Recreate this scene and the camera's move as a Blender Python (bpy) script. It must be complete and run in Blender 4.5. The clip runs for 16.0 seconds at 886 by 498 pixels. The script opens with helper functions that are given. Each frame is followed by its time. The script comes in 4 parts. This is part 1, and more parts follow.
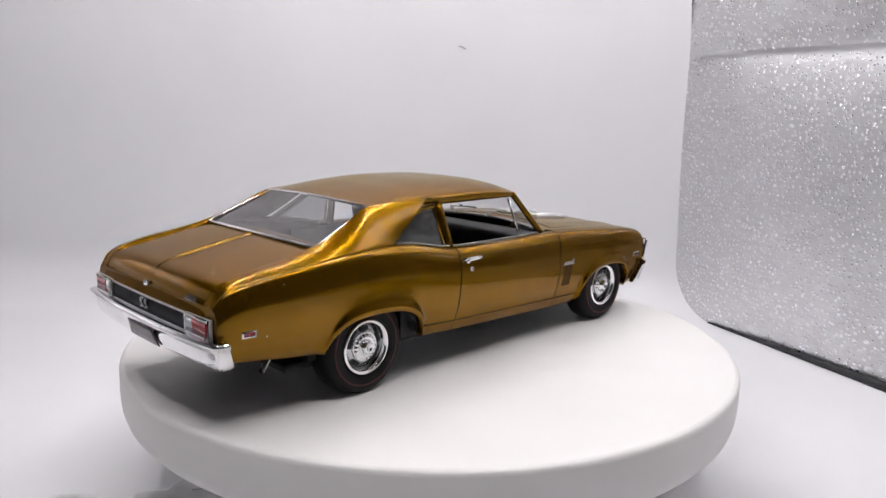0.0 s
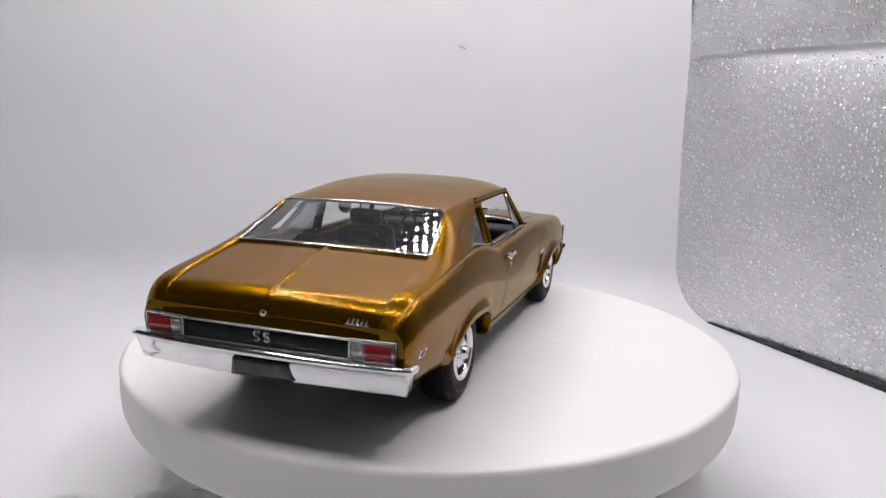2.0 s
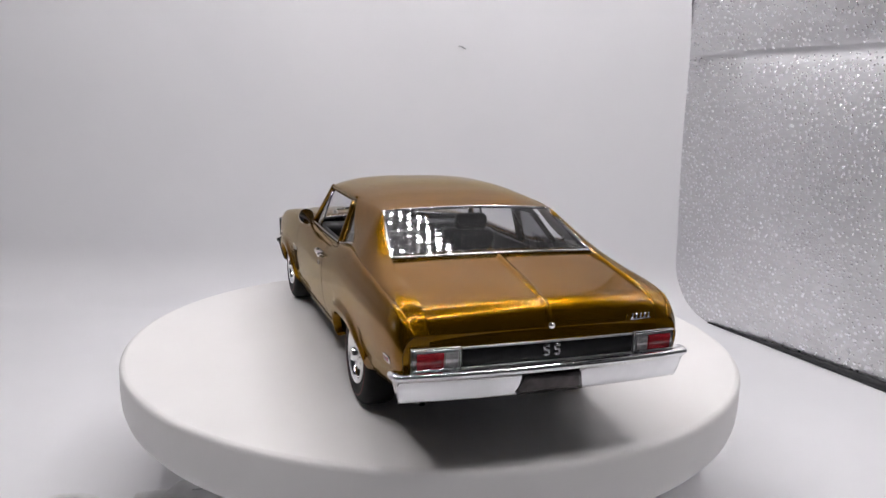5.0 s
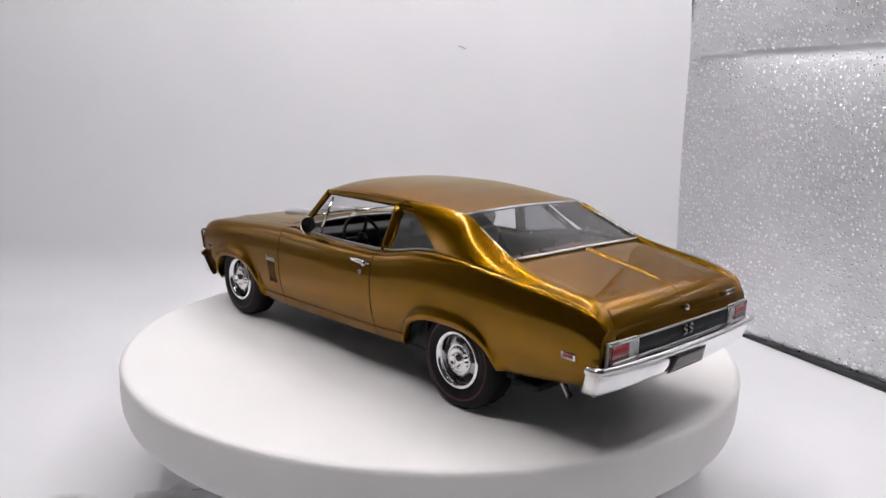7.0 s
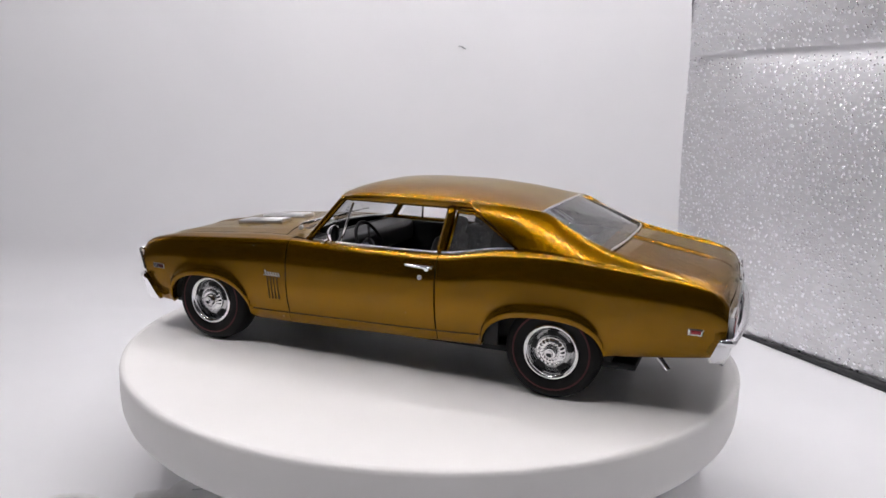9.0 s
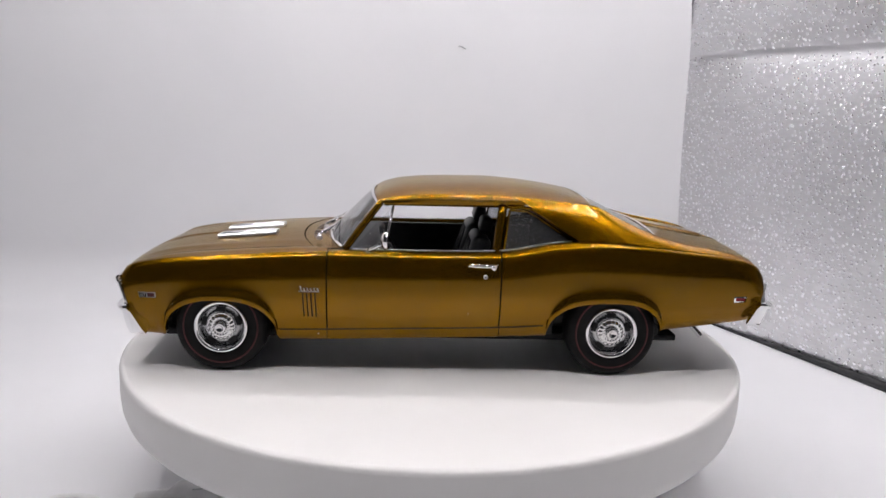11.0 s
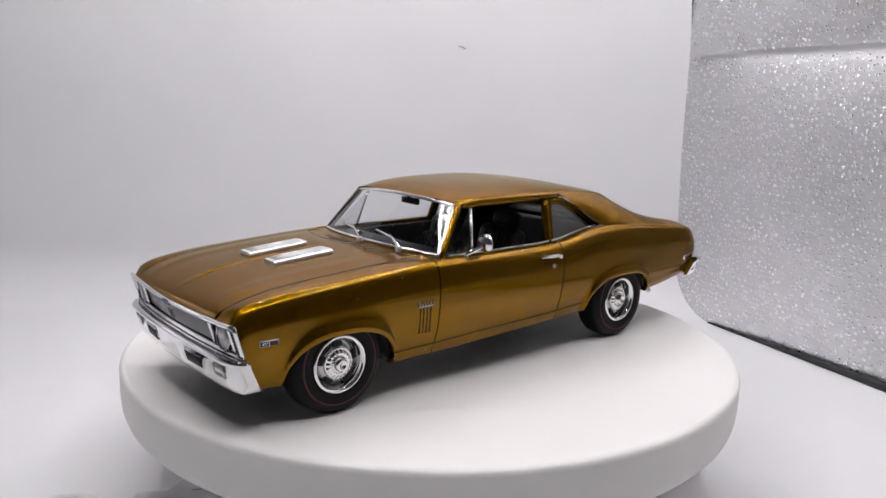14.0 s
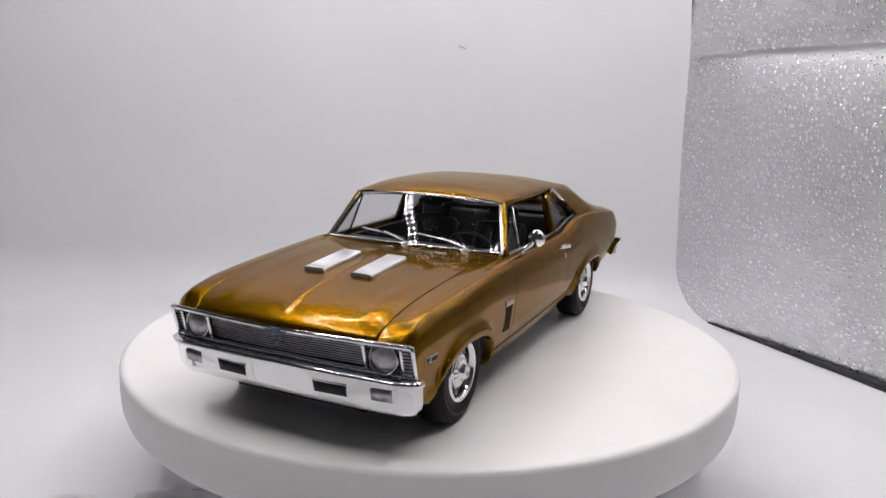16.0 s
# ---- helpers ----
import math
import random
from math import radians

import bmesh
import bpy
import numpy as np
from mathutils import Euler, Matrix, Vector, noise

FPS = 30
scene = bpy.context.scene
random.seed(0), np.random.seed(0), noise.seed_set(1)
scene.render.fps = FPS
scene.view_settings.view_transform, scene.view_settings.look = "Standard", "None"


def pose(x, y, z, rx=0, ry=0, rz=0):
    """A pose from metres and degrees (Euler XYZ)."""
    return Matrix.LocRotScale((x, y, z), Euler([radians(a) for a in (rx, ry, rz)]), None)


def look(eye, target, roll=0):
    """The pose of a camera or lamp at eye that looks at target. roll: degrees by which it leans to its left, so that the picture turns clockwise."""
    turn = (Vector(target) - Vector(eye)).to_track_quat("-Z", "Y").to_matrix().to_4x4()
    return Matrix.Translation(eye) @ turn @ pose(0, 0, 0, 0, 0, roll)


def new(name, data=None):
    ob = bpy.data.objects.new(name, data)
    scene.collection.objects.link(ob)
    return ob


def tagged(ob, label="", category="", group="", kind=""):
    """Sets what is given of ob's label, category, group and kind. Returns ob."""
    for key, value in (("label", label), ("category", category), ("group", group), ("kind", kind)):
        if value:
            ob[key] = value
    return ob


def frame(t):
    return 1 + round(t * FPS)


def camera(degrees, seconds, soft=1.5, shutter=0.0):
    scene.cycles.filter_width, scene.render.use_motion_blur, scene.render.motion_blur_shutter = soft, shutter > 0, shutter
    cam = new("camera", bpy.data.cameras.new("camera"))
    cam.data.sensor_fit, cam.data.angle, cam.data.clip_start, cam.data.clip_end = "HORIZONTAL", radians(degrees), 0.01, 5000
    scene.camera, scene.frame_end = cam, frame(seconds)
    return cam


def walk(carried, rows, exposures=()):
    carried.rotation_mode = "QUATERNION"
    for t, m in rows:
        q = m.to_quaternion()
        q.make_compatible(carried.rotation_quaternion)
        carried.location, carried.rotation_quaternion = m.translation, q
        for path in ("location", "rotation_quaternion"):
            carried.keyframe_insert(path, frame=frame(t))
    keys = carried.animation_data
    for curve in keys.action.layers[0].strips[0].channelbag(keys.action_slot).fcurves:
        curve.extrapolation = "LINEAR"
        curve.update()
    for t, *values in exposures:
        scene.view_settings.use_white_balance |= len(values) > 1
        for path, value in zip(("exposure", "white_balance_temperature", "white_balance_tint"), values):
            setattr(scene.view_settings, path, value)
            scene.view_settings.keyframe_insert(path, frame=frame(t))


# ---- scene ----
# camera, at rest before a turntable in a light box
cam = camera(60.1, 16.0)
EYE = Vector((0, -0.2512, 0.0784))
AIM = Vector((math.sin(radians(0.661)) * math.cos(radians(10.961)), math.cos(radians(0.661)) * math.cos(radians(10.961)), -math.sin(radians(10.961))))
walk(cam, [(0, look(EYE, EYE + AIM, 1.597)), (16.0, look(EYE, EYE + AIM, 1.597))],
     exposures=[(0, 0.0), (1.5, 0.0), (2.0, -0.08), (3.0, -0.36), (3.5, -0.4), (4.2, -0.34), (6.3, 0.0), (12.5, 0.0), (14.5, -0.12), (16.0, -0.15)])

# light: a dim room round the box, LED strips under its ceiling
world = bpy.data.worlds.new("room")
scene.world = world
world.use_nodes = True
world.node_tree.nodes["Background"].inputs[0].default_value = (0.55, 0.55, 0.6, 1)
world.node_tree.nodes["Background"].inputs[1].default_value = 0.065
LED_POWER = 158.0

FLOOR = -0.045
BACK = 0.211
FLECK = Vector((13.3,210.4,109.3))


# ---- materials ----
def material(name, color, rough=0.5, metal=0.0, coat=0.0, spec=0.5):
    m = bpy.data.materials.new(name)
    m.use_nodes = True
    b = m.node_tree.nodes["Principled BSDF"]
    b.inputs["Base Color"].default_value = (*color, 1)
    b.inputs["Roughness"].default_value = rough
    b.inputs["Metallic"].default_value = metal
    b.inputs["Coat Weight"].default_value = coat
    b.inputs["Coat Roughness"].default_value = 0.04
    b.inputs["Specular IOR Level"].default_value = spec
    return m


def vary(m, scale, low, high, bump=0.0, bump_scale=0.0, distance=0.0002, detail=4.0):
    """Mottles the base colour between two shades, and adds fine relief."""
    t = m.node_tree
    b = t.nodes["Principled BSDF"]
    co = t.nodes.new("ShaderNodeTexCoord")
    n = t.nodes.new("ShaderNodeTexNoise")
    n.inputs["Scale"].default_value, n.inputs["Detail"].default_value = scale, detail
    r = t.nodes.new("ShaderNodeValToRGB")
    r.color_ramp.elements[0].position, r.color_ramp.elements[1].position = 0.3, 0.7
    r.color_ramp.elements[0].color, r.color_ramp.elements[1].color = (*low, 1), (*high, 1)
    t.links.new(co.outputs["Object"], n.inputs["Vector"])
    t.links.new(n.outputs["Fac"], r.inputs["Fac"])
    t.links.new(r.outputs["Color"], b.inputs["Base Color"])
    if bump:
        n2 = t.nodes.new("ShaderNodeTexNoise")
        n2.inputs["Scale"].default_value, n2.inputs["Detail"].default_value = bump_scale, 3.0
        bp = t.nodes.new("ShaderNodeBump")
        bp.inputs["Strength"].default_value, bp.inputs["Distance"].default_value = bump, distance
        t.links.new(co.outputs["Object"], n2.inputs["Vector"])
        t.links.new(n2.outputs["Fac"], bp.inputs["Height"])
        t.links.new(bp.outputs["Normal"], b.inputs["Normal"])
    return m


def dust(t, scale, share, size):
    """A mask of scattered specks: a share of the cells holds one of that size."""
    co = t.nodes.new("ShaderNodeTexCoord")
    v = t.nodes.new("ShaderNodeTexVoronoi")
    v.inputs["Scale"].default_value = scale
    near = t.nodes.new("ShaderNodeMath")
    near.operation = "LESS_THAN"
    near.inputs[1].default_value = size
    sep = t.nodes.new("ShaderNodeSeparateColor")
    some = t.nodes.new("ShaderNodeMath")
    some.operation = "LESS_THAN"
    some.inputs[1].default_value = share
    both = t.nodes.new("ShaderNodeMath")
    both.operation = "MULTIPLY"
    t.links.new(co.outputs["Object"], v.inputs["Vector"])
    t.links.new(v.outputs["Distance"], near.inputs[0])
    t.links.new(v.outputs["Color"], sep.inputs[0])
    t.links.new(sep.outputs[0], some.inputs[0])
    t.links.new(near.outputs[0], both.inputs[0])
    t.links.new(some.outputs[0], both.inputs[1])
    return both.outputs[0]


def glass(name, tint, gloss=0.015, base=0.04, share=0.25, haze=0.0, ripple=0.0):
    """A thin pane: clear with a reflection that grows towards grazing, alike from both sides."""
    m = bpy.data.materials.new(name)
    m.use_nodes = True
    t = m.node_tree
    t.nodes.remove(t.nodes["Principled BSDF"])
    out = t.nodes["Material Output"]
    tr, gl, mix, lw, df, mx, film = (t.nodes.new("ShaderNode" + k) for k in ("BsdfTransparent", "BsdfGlossy", "MixShader", "LayerWeight", "BsdfDiffuse", "MixShader", "MixShader"))
    tr.inputs["Color"].default_value = (*tint, 1)
    gl.inputs["Roughness"].default_value = gloss
    df.inputs["Color"].default_value = (0.6, 0.6, 0.6, 1)
    steep, share_of = t.nodes.new("ShaderNodeMath"), t.nodes.new("ShaderNodeMath")
    steep.operation, share_of.operation = "POWER", "MULTIPLY_ADD"
    steep.inputs[1].default_value = 4.5
    share_of.inputs[1].default_value, share_of.inputs[2].default_value = 1 - 2 * base, 2 * base
    film.inputs[0].default_value = haze
    if ripple:
        co, n, bp = (t.nodes.new("ShaderNode" + k) for k in ("TexCoord", "TexNoise", "Bump"))
        n.inputs["Scale"].default_value, n.inputs["Detail"].default_value = 330, 1
        bp.inputs["Strength"].default_value, bp.inputs["Distance"].default_value = 1.0, ripple
        t.links.new(co.outputs["Object"], n.inputs["Vector"])
        t.links.new(n.outputs["Fac"], bp.inputs["Height"])
        t.links.new(bp.outputs["Normal"], gl.inputs["Normal"])
    t.links.new(lw.outputs["Facing"], steep.inputs[0])
    t.links.new(steep.outputs[0], share_of.inputs[0])
    t.links.new(share_of.outputs[0], mix.inputs[0])
    t.links.new(tr.outputs[0], mix.inputs[1])
    t.links.new(gl.outputs[0], mix.inputs[2])
    t.links.new(mix.outputs[0], film.inputs[1])
    t.links.new(df.outputs[0], film.inputs[2])
    t.links.new(dust(t, 1200, share, 0.13), mx.inputs[0])
    t.links.new(film.outputs[0], mx.inputs[1])
    t.links.new(df.outputs[0], mx.inputs[2])
    t.links.new(mx.outputs[0], out.inputs["Surface"])
    return m


def dusted(m, share):
    """Lays pale specks over a material's base colour."""
    t = m.node_tree
    b = t.nodes["Principled BSDF"]
    mix = t.nodes.new("ShaderNodeMix")
    mix.data_type = "RGBA"
    old = b.inputs["Base Color"].links[0].from_socket
    t.links.new(dust(t, 420, share, 0.1), mix.inputs[0])
    t.links.new(old, mix.inputs[6])
    mix.inputs[7].default_value = (0.5, 0.45, 0.36, 1)
    t.links.new(mix.outputs[2], b.inputs["Base Color"])
    return m


PAINT = vary(material("gold_paint", (0.2, 0.096, 0.001), 0.27, 0.92, 0.5, 0.5), 160, (0.186, 0.089, 0.0008), (0.212, 0.102, 0.0014))
PAINT.node_tree.nodes["Principled BSDF"].inputs["Specular Tint"].default_value = (0.6, 0.48, 0.01, 1)
PAINT.node_tree.nodes["Principled BSDF"].inputs["Coat Roughness"].default_value = 0.012
PAINT.node_tree.nodes["Principled BSDF"].inputs["Coat IOR"].default_value = 1.4
dusted(PAINT, 0.03)
CHROME = vary(material("chrome", (0.86, 0.86, 0.87), 0.07, 1.0), 120, (0.8, 0.8, 0.81), (0.9, 0.9, 0.91), 0.05, 500, 0.00003)
SATIN = vary(material("satin_metal", (0.55, 0.55, 0.56), 0.3, 1.0), 300, (0.45, 0.45, 0.46), (0.62, 0.62, 0.63), 0.1, 2000, 0.00003)
STEEL = vary(material("dark_steel", (0.05, 0.05, 0.05), 0.32, 0.6), 300, (0.03, 0.03, 0.03), (0.07, 0.07, 0.07))
RUBBER = vary(material("rubber", (0.008, 0.0075, 0.0075), 0.6, 0.0, 0.0, 0.2), 250, (0.006, 0.0055, 0.0055), (0.011, 0.01, 0.01), 0.2, 900, 0.00008)
REDLINE = vary(material("red_line", (0.12, 0.012, 0.014), 0.6), 400, (0.05, 0.008, 0.01), (0.085, 0.011, 0.013))
BLACK = vary(material("black_plastic", (0.009, 0.009, 0.01), 0.55, spec=0.3), 300, (0.006, 0.006, 0.007), (0.013, 0.013, 0.014), 0.1, 1500, 0.00005)
VINYL = vary(material("black_vinyl", (0.013, 0.013, 0.014), 0.45, spec=0.35), 300, (0.009, 0.009, 0.01), (0.019, 0.019, 0.02), 0.2, 1800, 0.00008)
RED_LENS = vary(material("red_lens", (0.3, 0.012, 0.02), 0.12, 0.0, 0.6), 500, (0.22, 0.008, 0.014), (0.34, 0.016, 0.024))
CLEAR_LENS = vary(material("clear_lens", (0.45, 0.44, 0.45), 0.12, 0.5, 0.6), 800, (0.34, 0.33, 0.34), (0.55, 0.54, 0.55), 0.2, 2500, 0.0001)
ALU = vary(material("brushed_insert", (0.8, 0.8, 0.81), 0.38, 0.85), 400, (0.72, 0.72, 0.73), (0.86, 0.86, 0.87), 0.15, 2500, 0.00006)
BLUE = material("blue_enamel", (0.03, 0.05, 0.14), 0.3)
ORANGE = material("orange_lens", (0.5, 0.1, 0.02), 0.2)
# dark brown that colours in grooves, vent slots and seam lines
SEAM = material("seam_brown", (0.035, 0.016, 0.003), 0.6)
PLATE = vary(material("plate_recess", (0.05, 0.04, 0.04), 0.2, 0.3), 300, (0.035, 0.028, 0.028), (0.07, 0.06, 0.058))
GLASS = glass("window_glass", (0.86, 0.87, 0.88))
REAR_GLASS = glass("rear_glass", (0.8, 0.81, 0.82), 0.015, 0.05, 0.3, 0.04, 0.00002)
# pale haze over the dust stands in for the backdrop's grey reflection
SMOKED = glass("dust_and_sheen_glass", (0.42, 0.43, 0.45), 0.1, 0.06, 0.4, 0.08)
DARK_CHROME = vary(material("wheel_plating", (0.4, 0.4, 0.41), 0.16, 1.0), 300, (0.33, 0.33, 0.34), (0.46, 0.46, 0.47))
WHITE = vary(material("turntable_plastic", (0.8, 0.79, 0.78), 0.42, 0.0), 30, (0.855, 0.84, 0.825), (0.885, 0.87, 0.855), 0.05, 900, 0.00005)
SHEET = vary(material("white_sheet", (0.8, 0.8, 0.81), 0.55), 9, (0.765, 0.765, 0.785), (0.81, 0.808, 0.825), 0.05, 40, 0.0006)
CABLE = vary(material("white_cable", (0.75, 0.75, 0.75), 0.4), 200, (0.7, 0.7, 0.7), (0.78, 0.78, 0.78))
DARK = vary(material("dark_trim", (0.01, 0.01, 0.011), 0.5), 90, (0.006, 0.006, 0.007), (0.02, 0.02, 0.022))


def foil_material():
    """Satin silver film with faint streaks along its length."""
    m = material("embossed_foil", (0.78, 0.78, 0.8), 0.3, 1.0)
    t = m.node_tree
    b = t.nodes["Principled BSDF"]
    co = t.nodes.new("ShaderNodeTexCoord")
    mp = t.nodes.new("ShaderNodeMapping")
    mp.inputs["Scale"].default_value = (1, 1, 5)
    n = t.nodes.new("ShaderNodeTexNoise")
    n.inputs["Scale"].default_value, n.inputs["Detail"].default_value = 120, 4
    soft = t.nodes.new("ShaderNodeTexNoise")
    soft.inputs["Scale"].default_value, soft.inputs["Detail"].default_value = 22, 2
    bp = t.nodes.new("ShaderNodeBump")
    bp.inputs["Strength"].default_value, bp.inputs["Distance"].default_value = 0.35, 0.0004
    r = t.nodes.new("ShaderNodeValToRGB")
    r.color_ramp.elements[0].color, r.color_ramp.elements[1].color = (0.6, 0.6, 0.61, 1), (0.74, 0.74, 0.75, 1)
    rough = t.nodes.new("ShaderNodeMapRange")
    for k, val in ((1, 0.3), (2, 0.7), (3, 0.26), (4, 0.36)):
        rough.inputs[k].default_value = val
    t.links.new(co.outputs["Object"], mp.inputs["Vector"])
    t.links.new(mp.outputs[0], n.inputs["Vector"])
    t.links.new(co.outputs["Object"], soft.inputs["Vector"])
    t.links.new(n.outputs["Fac"], bp.inputs["Height"])
    t.links.new(bp.outputs["Normal"], b.inputs["Normal"])
    t.links.new(soft.outputs["Fac"], rough.inputs[0])
    t.links.new(rough.outputs[0], b.inputs["Roughness"])
    t.links.new(n.outputs["Fac"], r.inputs["Fac"])
    t.links.new(r.outputs["Color"], b.inputs["Base Color"])
    return m


FOIL = foil_material()
PIP = vary(material("foil_pip", (0.85, 0.85, 0.87), 0.18, 1.0), 300, (0.8, 0.8, 0.82), (0.9, 0.9, 0.92))
LED = bpy.data.materials.new("led")
LED.use_nodes = True
LED.node_tree.nodes["Principled BSDF"].inputs["Emission Color"].default_value = (1.0, 0.962, 0.985, 1)
LED.node_tree.nodes["Principled BSDF"].inputs["Emission Strength"].default_value = LED_POWER


# ---- mesh helpers, in millimetres ----
def part(name, bm, mat, parent=None, label="", smooth=True, kind="", doubles=0.0):
    if doubles:
        bmesh.ops.remove_doubles(bm, verts=bm.verts, dist=doubles)
    for v in bm.verts:
        v.co *= 0.001
    bm.normal_update()
    me = bpy.data.meshes.new(name)
    for f in bm.faces:
        f.smooth = smooth
    bm.to_mesh(me)
    bm.free()
    me.materials.append(mat)
    ob = new(name, me)
    if parent:
        ob.parent = parent
    return tagged(ob, label, "", "", kind)


def thing(name, label, category, group=""):
    return tagged(new(name), label, category, group)


def sheet(rows, bm=None, closed=False, flip=False):
    """Quads over rows of points."""
    bm = bm or bmesh.new()
    vs = [[bm.verts.new(p) for p in r] for r in rows]
    n = len(vs[0])
    for a, b in zip(vs, vs[1:]):
        for j in range(n if closed else n - 1):
            q = (a[j], a[(j + 1) % n], b[(j + 1) % n], b[j])
            try:
                bm.faces.new(q[::-1] if flip else q)
            except ValueError:
                pass
    return bm


def thick(bm, t):
    """Gives a sheet depth against its normals."""
    bmesh.ops.recalc_face_normals(bm, faces=bm.faces)
    bmesh.ops.solidify(bm, geom=bm.faces[:], thickness=t)
    return bm


def slab(rows, drop):
    """A sheet over rows of points with a second one below it and closed edges."""
    low = [[Vector(p) - Vector((0, 0, drop)) for p in r] for r in rows]
    bm = sheet(rows)
    sheet(low, bm)
    for a, c in ((rows[0], low[0]), (rows[-1], low[-1]), ([r[0] for r in rows], [r[0] for r in low]), ([r[-1] for r in rows], [r[-1] for r in low])):
        sheet([a, c], bm)
    bmesh.ops.recalc_face_normals(bm, faces=bm.faces)
    return bm


def mirror(bm):
    """Turns a left piece into a right one."""
    for v in bm.verts:
        v.co.y *= -1
    bmesh.ops.reverse_faces(bm, faces=bm.faces)
    return bm


def lathe(profile, n=48, bm=None, axis="y", centre=(0, 0, 0)):
    """Turns (radius, along) points round an axis."""
    bm = bm or bmesh.new()
    rows = []
    for r, a in profile:
        row = []
        for i in range(n):
            c, s = math.cos(2 * math.pi * i / n) * r, math.sin(2 * math.pi * i / n) * r
            p = {"y": (c, a, s), "z": (c, s, a), "x": (a, c, s)}[axis]
            row.append(Vector(p) + Vector(centre))
        rows.append(row)
    return sheet(rows, bm, closed=True)


def box(x0, x1, y0, y1, z0, z1, bevel=0.0, bm=None, seg=2):
    b = bmesh.new()
    bmesh.ops.create_cube(b, size=1)
    for v in b.verts:
        v.co = Vector(((x0 + x1) / 2 + v.co.x * (x1 - x0), (y0 + y1) / 2 + v.co.y * (y1 - y0), (z0 + z1) / 2 + v.co.z * (z1 - z0)))
    if bevel:
        bmesh.ops.bevel(b, geom=b.edges[:], offset=bevel, segments=seg, affect="EDGES", profile=0.5)
    if bm is None:
        return b
    me = bpy.data.meshes.new("tmp")
    b.to_mesh(me)
    b.free()
    bm.from_mesh(me)
    bpy.data.meshes.remove(me)
    return bm


def tube(points, r, n=8, bm=None, cap=True, flat=1.0):
    """A bar of round section along a line of points."""
    bm = bm or bmesh.new()
    pts = [Vector(p) for p in points]
    rows = []
    for i, p in enumerate(pts):
        d = (pts[min(i + 1, len(pts) - 1)] - pts[max(i - 1, 0)]).normalized()
        u = d.cross(Vector((0, 0, 1)) if abs(d.z) < 0.95 else Vector((1, 0, 0))).normalized()
        w = d.cross(u)
        k = r(i / (len(pts) - 1)) if callable(r) else r
        rows.append([p + u * math.cos(2 * math.pi * j / n) * k + w * math.sin(2 * math.pi * j / n) * k * flat for j in range(n)])
    vs = len(bm.verts)
    sheet(rows, bm, closed=True)
    bm.verts.ensure_lookup_table()
    if cap:
        bm.faces.new([bm.verts[vs + j] for j in range(n)][::-1])
        bm.faces.new([bm.verts[len(bm.verts) - n + j] for j in range(n)])
    return bm


def curve(table, x):
    """A smooth line through (x, value) points."""
    t = sorted(table)
    xs = [a[0] for a in t]
    if x <= xs[0]:
        return t[0][1]
    if x >= xs[-1]:
        return t[-1][1]
    i = max(k for k in range(len(t)) if xs[k] <= x)
    i = min(i, len(t) - 2)

    def slope(k):
        if k == 0 or k == len(t) - 1:
            j = min(max(k, 1), len(t) - 1)
            return (t[j][1] - t[j - 1][1]) / (xs[j] - xs[j - 1])
        a = (t[k][1] - t[k - 1][1]) / (xs[k] - xs[k - 1])
        b = (t[k + 1][1] - t[k][1]) / (xs[k + 1] - xs[k])
        return 0 if a * b <= 0 else 2 * a * b / (a + b)

    h = xs[i + 1] - xs[i]
    u = (x - xs[i]) / h
    a, b, m0, m1 = t[i][1], t[i + 1][1], slope(i) * h, slope(i + 1) * h
    return (2 * u**3 - 3 * u**2 + 1) * a + (u**3 - 2 * u**2 + u) * m0 + (3 * u**2 - 2 * u**3) * b + (u**3 - u**2) * m1


def line3(table, s):
    """A smooth path through (s, x, y, z) points."""
    return Vector([curve([(r[0], r[k]) for r in table], s) for k in (1, 2, 3)])


def spread(a, b, n):
    return [a + (b - a) * i / n for i in range(n + 1)]


# ---- the light box ----
FOOT, WAY = Vector((0.1625, 0.1793, FLOOR)), Vector((0.39705, -0.9178, 0))


